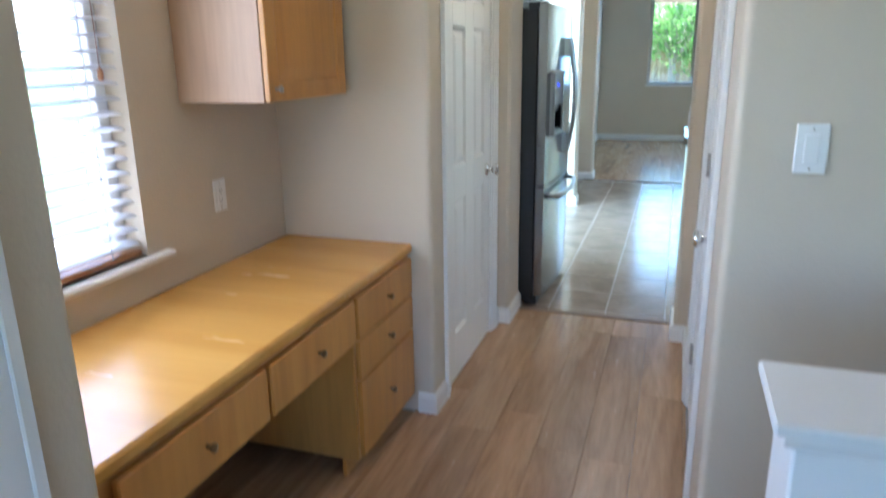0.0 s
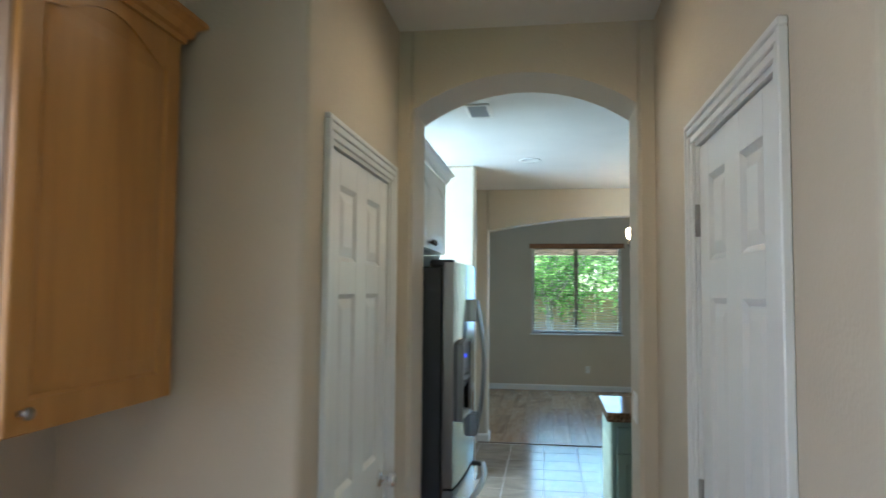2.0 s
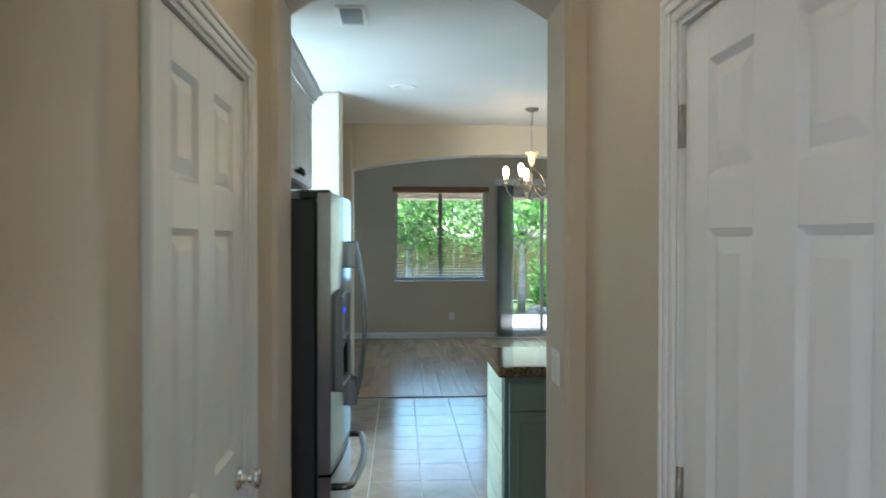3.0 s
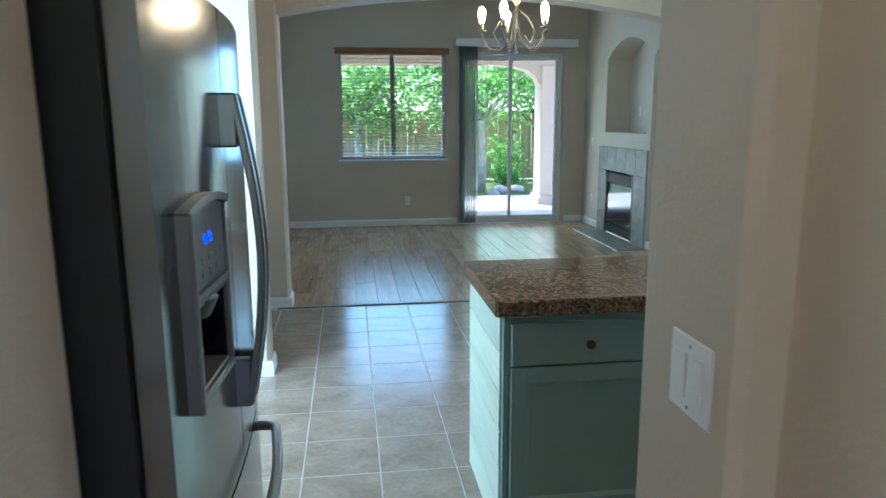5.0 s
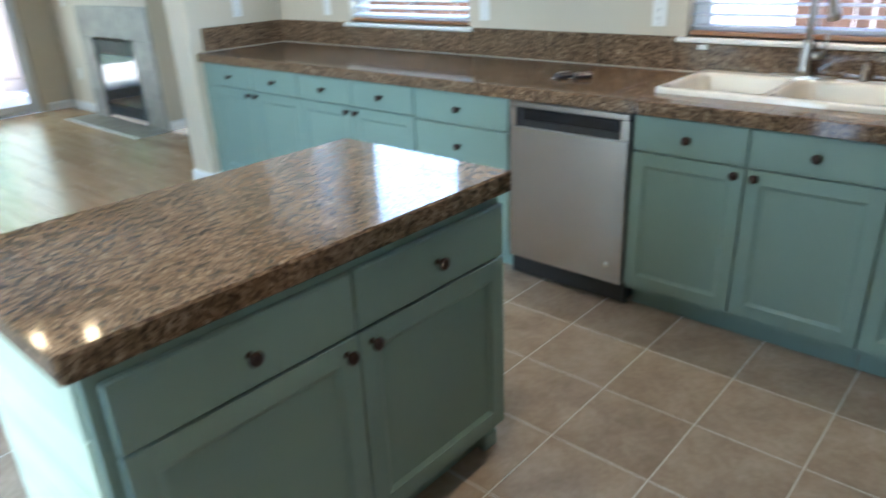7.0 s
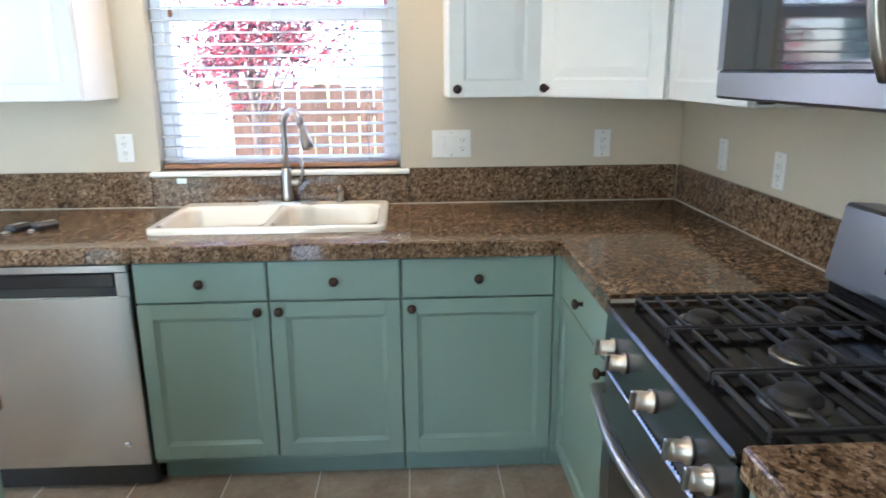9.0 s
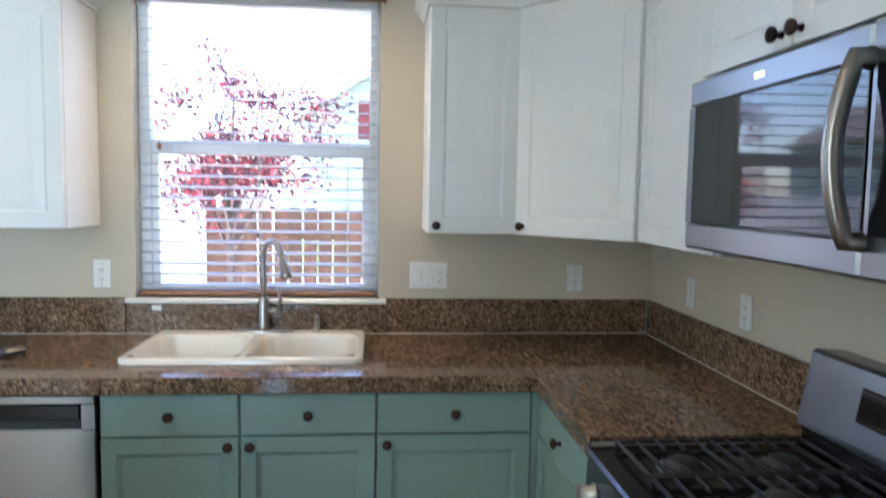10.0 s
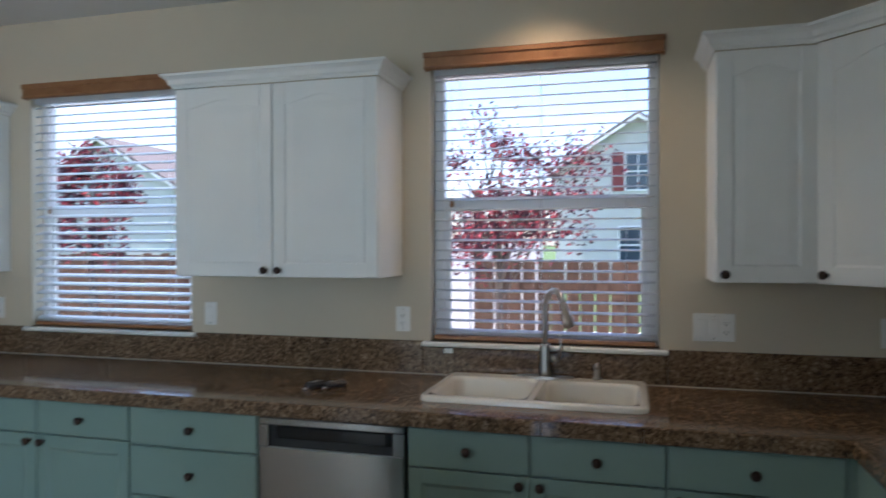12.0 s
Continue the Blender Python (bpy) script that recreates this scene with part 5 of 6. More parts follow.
def six_panel_door(name, m, w, h, hinge_left, label):
    """Local: x along, front on y = 0 facing -y, z up."""
    d = empty(name, m, label, "door")
    d["kind"] = "structure"
    t = 0.035
    st, mid = 0.108, 0.13
    pw = (w - 2 * st - mid) / 2
    zs = [(0.22, 0.84), (0.985, 1.575), (1.675, 1.90)]
    leaf = Mesh().box(0, w, 0.012, t, 0, h)
    leaf.box(0, st, 0, 0.012, 0, h, 0.002).box(w - st, w, 0, 0.012, 0, h, 0.002).box(st + pw, st + pw + mid, 0, 0.012, 0, h, 0.001)
    edges = [0] + [v for p in zs for v in p] + [h]
    for i in range(0, len(edges), 2):
        for x in (st, st + pw + mid):
            leaf.box(x, x + pw, 0, 0.012, edges[i], edges[i + 1], 0.001)
    part("leaf", leaf, door_paint, d)
    for x in (st, st + pw + mid):
        for a, b in zs:
            q, i, j = Mesh(), 0.0, 0.026
            # moulded slope down from the frame, then the raised field
            o = [(x, 0.0005, a), (x + pw, 0.0005, a), (x + pw, 0.0005, b), (x, 0.0005, b)]
            e1 = [(x + 0.014, 0.0105, a + 0.014), (x + pw - 0.014, 0.0105, a + 0.014), (x + pw - 0.014, 0.0105, b - 0.014), (x + 0.014, 0.0105, b - 0.014)]
            e2 = [(x + 0.045, 0.002, a + 0.045), (x + pw - 0.045, 0.002, a + 0.045), (x + pw - 0.045, 0.002, b - 0.045), (x + 0.045, 0.002, b - 0.045)]
            q.add(o + e1 + e2, [(0, 1, 5, 4), (1, 2, 6, 5), (2, 3, 7, 6), (3, 0, 4, 7), (4, 5, 9, 8), (5, 6, 10, 9), (6, 7, 11, 10), (7, 4, 8, 11), (8, 9, 10, 11)])
            part("panel", q, door_paint, d)
    kx = w - 0.06 if hinge_left else 0.06
    part("door_knob", Mesh().lathe([(0.032, -0.001), (0.032, 0.004), (0.024, 0.009), (0.012, 0.012), (0.011, 0.030), (0.020, 0.036), (0.027, 0.046), (0.026, 0.056), (0.015, 0.062), (0, 0.0635)], pose(kx, 0, 0.90) @ FRONT, 20), chrome, d, "polished chrome knob")
    hx = 0.0 if hinge_left else w
    for z in (0.24, 1.035, 1.79):
        sgn = 1 if hinge_left else -1
        part("hinge", Mesh().lathe([(0.007, -0.045), (0.007, 0.045)], pose(hx - sgn * 0.004, -0.006, z), 10).box(hx, hx + sgn * 0.004, -0.003, 0.02, z - 0.044, z + 0.044).box(hx - sgn * 0.008, hx - sgn * 0.020, -0.003, -0.0005, z - 0.044, z + 0.044), nickel, d, "nickel hinge")
    return d


casing(LDOOR[0], LDOOR[1], DOORH, XL, 1, "white moulded casing of the pantry door")
casing(RDOOR[0], RDOOR[1], DOORH, XR, -1, "white moulded casing of the closet door")
six_panel_door("door_pantry", pose(XL - 0.008, LDOOR[0] + 0.015, 0.008, 0, 0, 90), LDOOR[1] - LDOOR[0] - 0.03, DOORH - 0.024, True, "white six-panel pantry door, closed")
six_panel_door("door_closet", pose(XR + 0.008, RDOOR[1] - 0.015, 0.008, 0, 0, -90), RDOOR[1] - RDOOR[0] - 0.03, DOORH - 0.024, True, "white six-panel closet door, closed")


# ---- refrigerator ----
handle_steel = material("dark_handle_steel", (0.24, 0.23, 0.22), 0.32, 1.0)
bezel_grey = material("grey_bezel", (0.20, 0.195, 0.19), 0.35, 0.6)
panel_grey = material("grey_dispenser_plastic", (0.16, 0.16, 0.165), 0.35)


def refrigerator():
    y0, w, h = 3.846, 0.905, 1.725
    f = empty("refrigerator", pose(-0.72, y0, 0, 0, 0, 90), "stainless french-door refrigerator with black sides and water dispenser", "refrigerator")
    part("cabinet", Mesh().box(0.002, w - 0.002, 0.0, 0.68, 0.03, h - 0.02, 0.006), black_side, f)
    part("base_grille", Mesh().box(0.01, w - 0.01, -0.02, 0.05, 0.005, 0.06, 0.004), plastic_dark, f)

    def bowed(x0, x1, z0, z1, hole=None):
        """A front that bows out towards the middle of the appliance."""
        n = 10
        m = Mesh()

        def yf(x):
            u = (x - w / 2) / (w / 2)
            return -0.052 - 0.030 * (1 - u * u)
        xs = [x0 + (x1 - x0) * i / n for i in range(n + 1)]
        if hole:
            xs = sorted(set(xs + [hole[0], hole[1]]))
        for a, b in zip(xs, xs[1:]):
            spans = [(z0, z1)]
            if hole and a >= hole[0] - 1e-6 and b <= hole[1] + 1e-6:
                spans = [(z0, hole[2]), (hole[3], z1)]
            for p, q in spans:
                m.add([(a, yf(a), p), (b, yf(b), p), (b, yf(b), q), (a, yf(a), q), (a, -0.006, p), (b, -0.006, p), (b, -0.006, q), (a, -0.006, q)],
                      [(0, 1, 2, 3), (0, 4, 5, 1), (3, 2, 6, 7), (4, 7, 6, 5)])
        m.add([(x0, yf(x0), z0), (x0, yf(x0), z1), (x0, -0.006, z1), (x0, -0.006, z0), (x1, yf(x1), z0), (x1, yf(x1), z1), (x1, -0.006, z1), (x1, -0.006, z0)], [(0, 1, 2, 3), (7, 6, 5, 4)])
        m.weld = True
        return m
    half = w / 2
    dx0, dx1, dz0, dz1 = 0.075, 0.345, 1.01, 1.372
    ld = part("door", bowed(0.0, half - 0.003, 0.735, h, (dx0 + 0.012, dx1 - 0.012, dz0 + 0.01, dz1 - 0.01)), steel, f)
    rd = part("door", bowed(half + 0.003, w, 0.735, h), steel, f)
    fd = part("freezer_drawer", bowed(0.0, w, 0.065, 0.725), steel, f)
    # dispenser, set into the bowed door
    dm = pose(dx0, -0.066, 0, 0, 0, -4)
    W_ = dx1 - dx0

    def arc(z, rise, x0, x1, n=12):
        return [(x0 + (x1 - x0) * i / n, z + rise * (1 - (2 * i / n - 1) ** 2)) for i in range(n + 1)]
    top = arc(dz1 - 0.016, 0.018, 0.0, W_)
    low = arc(dz1 - 0.028, 0.016, 0.016, W_ - 0.016)
    part("dispenser_bezel", Mesh().box(0, 0.016, -0.022, 0.03, dz0, dz1 - 0.016, 0.004, dm).box(W_ - 0.016, W_, -0.010, 0.02, dz0, dz1 - 0.016, 0.004, dm)
         .box(0.016, W_ - 0.016, -0.014, 0.03, dz0, dz0 + 0.018, 0.004, dm).prism(top + low[::-1], -0.018, 0.03, "y", dm), bezel_grey, ld, "grey dispenser bezel")
    face = part("control_face", Mesh().prism([(0.016, dz0 + 0.20), (W_ - 0.016, dz0 + 0.20)] + low[::-1], -0.006, 0.03, "y", dm), panel_grey, ld)
    part("hood", Mesh().prism([(-0.012, dz0 + 0.198), (0.03, dz0 + 0.198), (0.03, dz0 + 0.158), (0.0, dz0 + 0.165), (-0.012, dz0 + 0.185)], 0.017, W_ - 0.017, "x", dm), bezel_grey, ld)
    for x in (0.120, 0.152):
        for z in (0.0, 0.0085):
            part("blue_digit", Mesh().box(x, x + 0.016, -0.0075, -0.005, dz1 - 0.088 + z, dz1 - 0.083 + z, 0.001, dm).box(x + (0.0 if z else 0.011), x + (0.005 if z else 0.016), -0.0075, -0.005, dz1 - 0.088 + z, dz1 - 0.076 + z, 0.001, dm), led_blue, face, "glowing blue display digit")
    key = Mesh().box(-0.011, 0.011, -0.0075, -0.005, -0.006, 0.006, 0.001).data("key", bezel_grey)
    for i in range(4):
        for z in (0.115, 0.14):
            piece("key", key, face, dm @ pose(0.060 + 0.046 * i, 0, dz1 - z))
    part("cavity", Mesh().box(0.016, W_ - 0.016, 0.052, 0.056, dz0 + 0.018, dz0 + 0.19, 0, dm).box(0.016, 0.020, 0.0, 0.052, dz0 + 0.018, dz0 + 0.19, 0, dm).box(W_ - 0.020, W_ - 0.016, 0.0, 0.052, dz0 + 0.018, dz0 + 0.19, 0, dm), black_enamel, ld, "glossy black dispenser recess")
    part("lever", Mesh().prism([(0.040, dz0 + 0.16), (0.046, dz0 + 0.16), (0.030, dz0 + 0.05), (0.022, dz0 + 0.055)], W_ / 2 - 0.035, W_ / 2 + 0.035, "x", dm), plastic_dark, ld)
    part("spout", Mesh().lathe([(0.010, 0.0), (0.016, 0.004), (0.030, 0.035), (0.032, 0.04)], dm @ pose(W_ / 2, 0.012, dz0 + 0.135), 14), panel_grey, ld)
    part("drip_tray", Mesh().box(0.03, W_ - 0.03, -0.006, 0.050, dz0 + 0.018, dz0 + 0.026, 0.002, dm), bezel_grey, ld)
    for parent, x in ((ld, half - 0.030), (rd, half + 0.030)):
        hm = Mesh()
        for z in (0.935, 1.50):
            hm.box(x - 0.0135, x + 0.0135, -0.116, -0.074, z - 0.055, z + 0.055, 0.005)
        sec = [(-0.014, -0.003), (-0.010, -0.008), (0.010, -0.008), (0.014, -0.003), (0.014, 0.006), (0.010, 0.009), (-0.010, 0.009), (-0.014, 0.006)]
        n = 16
        vs = [(x + a, -0.109 - 0.040 * math.sin(math.pi * i / n) + b, 0.885 + 0.665 * i / n) for i in range(n + 1) for a, b in sec]
        fs = [(8 * i + k, 8 * i + (k + 1) % 8, 8 * i + 8 + (k + 1) % 8, 8 * i + 8 + k) for i in range(n) for k in range(8)]
        hm.add(vs, fs + [tuple(range(7, -1, -1)), tuple(range(8 * n, 8 * n + 8))])
        part("handle", hm, handle_steel, parent, "curved steel door handle")
    pts = [(0.10, -0.06, 0.655), (0.105, -0.10, 0.655)] + [(0.12 + (w - 0.24) * i / 12, -0.115 - 0.03 * math.sin(math.pi * i / 12), 0.655) for i in range(13)] + [(w - 0.105, -0.10, 0.655), (w - 0.10, -0.06, 0.655)]
    part("handle", Mesh().tube(pts, 0.014, 10), handle_steel, fd, "curved steel drawer handle")
    for x in (0.05, w - 0.05):
        part("hinge_cover", Mesh().box(x - 0.035, x + 0.035, -0.05, 0.06, h - 0.0195, h + 0.012, 0.006), plastic_dark, f)
    return f


refrigerator()
c = empty("wall_cabinet", pose(-0.885, 3.84, 1.812, 0, 0, 90), "white double-door wall cabinet over the refrigerator", "cabinet", "white kitchen wall cabinets")
part("body", Mesh().box(0, 1.07, 0, 0.57, 0, 0.43, 0.003), white_cabinet, c)
add_door(c, 0.003, 0.003, 0.529, 0.424, white_cabinet, (0.495, 0.035), 0.055, True, 0.05)
add_door(c, 0.538, 0.003, 0.529, 0.424, white_cabinet, (0.035, 0.035), 0.055, True, 0.05)
crown(c, [(0.0, -0.02, 0.43), (1.07, -0.02, 0.43), (1.07, 0.57, 0.43)])
solid("fridge_side_panel", Mesh().box(-1.458, -0.90, 4.912, 4.932, 0, 1.811, 0.002), white_cabinet, "white panel standing beside the refrigerator", "cabinet panel")


# ---- desk nook ----
def desk():
    x1, y0, y1 = -0.945, 0.752, 2.453
    d = empty("built_in_desk", pose(-0.965, y0, 0, 0, 0, 90), "honey maple built-in desk with drawers and nickel knobs", "desk")
    L, dep = y1 - y0, 0.553
    part("desktop", Mesh().box(0, L, -0.022, dep, 0.705, 0.745, 0.008), maple_top, d)
    g = 0.003
    # drawer pedestal at the far end, kneehole, and the near pedestal
    fx = 1.925 - y0
    part("pedestal", Mesh().box(fx, L, 0.0, dep, 0.07, 0.704, 0.002), maple, d)
    part("toe_kick", Mesh().box(fx, L, 0.05, 0.065, 0, 0.07), maple, d)
    for z, h in ((0.535, 0.155), (0.385, 0.145), (0.085, 0.295)):
        add_drawer(d, fx + 0.012, z, L - fx - 0.02, h - g, maple, True, bronze_small_me)
    ax = 1.395 - y0
    part("apron", Mesh().box(0.0, fx, 0.0, 0.018, 0.53, 0.704, 0.001), maple, d)
    add_drawer(d, ax + 0.005, 0.535, fx - ax - 0.012, 0.152, maple, True, bronze_small_me)
    add_drawer(d, 0.86 - y0, 0.535, 1.395 - 0.86 - 0.01, 0.152, maple, True, bronze_small_me)
    part("side_panel", Mesh().box(0.0, 0.02, 0.0, dep, 0.0, 0.704, 0.001), maple, d)
    return d


desk()


def nook_cabinet():
    y0, y1, z0, h = 1.868, 2.405, 1.332, 0.915
    c = empty("wall_cabinet", pose(-1.196, y0, z0, 0, 0, 90), "honey maple wall cabinet with an arched panel door", "cabinet")
    w, d = y1 - y0, 0.322
    part("body", Mesh().box(0, w, 0, d, 0, h, 0.002), maple_side, c)
    add_door(c, 0.004, 0.002, w - 0.006, h - 0.004, maple, (0.035, 0.04), 0.06, True, 0.06, brass_knob_me)
    part("crown_moulding", sweep_profile(Mesh(), [(0, d, h - 0.03), (0, -0.02, h - 0.03), (w, -0.02, h - 0.03), (w, d, h - 0.03)], CROWN), maple, c)
    return c


nook_cabinet()

structure("door_trim", Mesh().box(XL, XL + 0.015, 0.56, 0.64, 0, 2.1, 0.004).box(XL, XL + 0.020, 0.615, 0.64, 0, 2.1, 0.003), trim_paint, "white door casing at the end of the nook wall", "door trim")

# half wall by the stairs
structure("half_wall", Mesh().box(0.208, 0.36, 0.895, 1.055, 0, 0.955, 0.004).box(0.36, 3.2, 0.905, 1.045, 0, 0.955), trim_paint, "white painted half wall by the stairs", "half wall")
structure("half_wall_trim", Mesh().prism([(0.883, 0.981), (0.883, 0.972), (0.890, 0.956), (1.060, 0.956), (1.068, 0.972), (1.068, 0.981)], 0.195, 3.2, "x"), trim_paint, "white moulding under the half wall cap", "half wall")
structure("half_wall_cap", Mesh().box(0.178, 3.2, 0.870, 1.080, 0.981, 1.0, 0.004), trim_paint, "white painted cap board of the half wall", "half wall")
solid("handrail", Mesh().box(0.60, 2.2, 0.755, 0.805, 0.78, 0.83, 0.012).box(0.8, 0.82, 0.775, 0.904, 0.76, 0.785).box(1.9, 1.92, 0.775, 0.904, 0.76, 0.785), maple, "honey wood handrail fixed to the half wall", "handrail")


# ---- outdoors ----
def grass_material():
    m = material("lawn", (0.06, 0.11, 0.03), 0.9)
    n = Nodes(m)
    v = n.coords()
    n.color(n.ramp(n.noise(v, 6, 6), [(0.3, (0.05, 0.09, 0.02)), (0.7, (0.11, 0.17, 0.05))]))
    n.bump(n.noise(v, 60, 3), 0.8, 0.03)
    return m


lawn = grass_material()
GZ = -0.14
gr = Mesh()
R = 900
for a in ((-R, R, 12.52, R), (-R, R, -R, -3.4), (-R, -4.4, -3.4, 12.52), (-4.4, -1.7, 0.6, 4.86), (-4.4, -1.5, 6.95, 12.52), (3.5, R, -3.4, 12.52)):
    gr.add([(a[0], a[2], GZ), (a[1], a[2], GZ), (a[1], a[3], GZ), (a[0], a[3], GZ)], [(0, 1, 2, 3)])
structure("ground", gr, lawn, "green lawn around the house", "ground")
structure("patio", Mesh().box(-2.5, 5.2, 12.52, 16.0, GZ - 0.05, -0.03, 0.01), concrete, "pale concrete patio slab in full sun", "patio")
# beyond the fence (x > 7.4) the slab is added as a bright backing
structure("side_path", Mesh().box(3.5, 13.0, -3.0, 12.4, GZ - 0.05, GZ + 0.02), concrete, "pale gravel and concrete side yard, extended past the fence to brighten its gaps", "path")
# pale slab laid over the lawn so the desk window looks out bright
structure("side_pale_ground", Mesh().box(-14, -1.72, -3.2, 4.8, GZ - 0.05, GZ + 0.02), concrete, "pale ground slab added to brighten the desk window view", "path")
structure("patio_cover", Mesh().box(-2.4, 3.35, 14.6, 14.95, 2.34, 2.75).box(-2.6, 3.5, 12.62, 15.0, 2.75, 2.9), stucco, "stucco patio cover over the sliding door", "patio cover")
structure("patio_column", Mesh().box(2.90, 3.33, 14.55, 14.98, -0.05, 2.34, 0.02).box(2.86, 3.37, 14.51, 15.02, -0.05, 0.12, 0.015), stucco, "square stucco patio column", "column")
structure("patio_column.001", Mesh().box(-2.4, -2.0, 14.55, 14.98, -0.05, 2.34, 0.02), stucco, "square stucco patio column", "column")
structure("patio_bracket", Mesh().prism([(2.90, 2.345), (2.90, 2.0), (2.82, 2.14), (2.68, 2.25), (2.45, 2.32), (2.1, 2.345)], 14.6, 14.9, "y"), stucco, "curved stucco corner under the patio cover", "patio cover")


stucco_pale = paint("pale_stucco", (0.70, 0.68, 0.63), 0.9, 0.5)


def fence(name, p, q, h, label, wood=fence_wood, board=0.14, gap=0.007):
    """A run of upright boards with rails and posts between two plan points."""
    p, q = Vector(p), Vector(q)
    L = (q - p).length
    a = math.degrees(math.atan2(q.y - p.y, q.x - p.x))
    f = empty(name, pose(p.x, p.y, GZ, 0, 0, a), label, "fence")
    n = int(L / (board + gap))
    rng = random.Random(int(L * 100))
    mes = [Mesh().prism([(0, 0), (board, 0), (board, h - 0.02 - t), (board - 0.02, h - t), (0.02, h - t), (0, h - 0.02 - t)], -0.018, 0, "y").data("board", wood) for t in (0, 0.01, 0.025)]
    for i in range(n):
        piece("board", mes[rng.randrange(3)], f, pose((board + gap) * i, rng.uniform(-0.004, 0.004), 0.03, 0, rng.uniform(-0.4, 0.4), 0))
    for z in (0.3, h - 0.3):
        part("rail", Mesh().box(0, L, 0.0, 0.04, z, z + 0.09), wood, f)
    for i in range(int(L / 2.4) + 1):
        part("post", Mesh().box(2.4 * i, 2.4 * i + 0.09, 0.04, 0.13, 0, h + 0.02), wood, f)
    return f


fence("garden_fence", (-7, 20.5), (7.6, 20.5), 1.75, "weathered brown wooden garden fence behind the lawn", cedar)
fence("garden_fence", (7.6, 20.4), (7.6, 12.6), 1.75, "weathered brown wooden fence along the side of the yard", cedar)
fence("side_fence", (7.4, 5.95), (7.4, -1.0), 1.44, "reddish brown wooden fence outside the kitchen window", gap=0.014)
fence("side_fence", (7.6, 12.4), (7.5, 8.2), 1.5, "brown wooden fence of the side yard")


structure("garden_wall", Mesh().box(9.0, 9.2, 5.5, 10.5, GZ, 1.55, 0.01), stucco_pale, "pale stucco garden wall of the neighbour", "garden wall")
for yy in (5.98, 6.12):
    solid("pergola_post", Mesh().box(7.55, 7.65, yy, yy + 0.09, GZ, 2.1, 0.006), vinyl if yy > 6 else fence_wood, "upright pergola post standing behind the fence", "post", "pergola posts")


# ---- trees ----
def leaf_material(name, colors, through=0.35):
    m = material(name, colors[1], 0.55)
    n = Nodes(m)
    g = n.add("ShaderNodeNewGeometry")
    n.color(n.ramp(g.outputs["Random Per Island"], [(0.0, colors[0]), (0.5, colors[1]), (1.0, colors[2])]))
    n.b.inputs["Subsurface Weight"].default_value = 0.0
    n.b.inputs["Transmission Weight"].default_value = 0.0
    t = m.node_tree
    tr = t.nodes.new("ShaderNodeBsdfTranslucent")
    mixn = t.nodes.new("ShaderNodeMixShader")
    mixn.inputs[0].default_value = through
    out = t.nodes["Material Output"]
    ramp = [x for x in t.nodes if x.bl_idname == "ShaderNodeValToRGB"][0]
    t.links.new(ramp.outputs[0], tr.inputs[0])
    t.links.new(n.b.outputs[0], mixn.inputs[1])
    t.links.new(tr.outputs[0], mixn.inputs[2])
    t.links.new(mixn.outputs[0], out.inputs[0])
    return m


green_leaf = leaf_material("green_leaf", ((0.12, 0.28, 0.06), (0.27, 0.50, 0.13), (0.46, 0.68, 0.24)), 0.55)
red_leaf = leaf_material("plum_leaf", ((0.035, 0.018, 0.026), (0.075, 0.024, 0.036), (0.42, 0.06, 0.07)), 0.42)
bark = paint("bark", (0.13, 0.10, 0.08), 0.9, 0.8, 0.3, 6)
pale_bark = paint("pale_bark", (0.42, 0.40, 0.36), 0.85, 0.6, 0.3, 6)


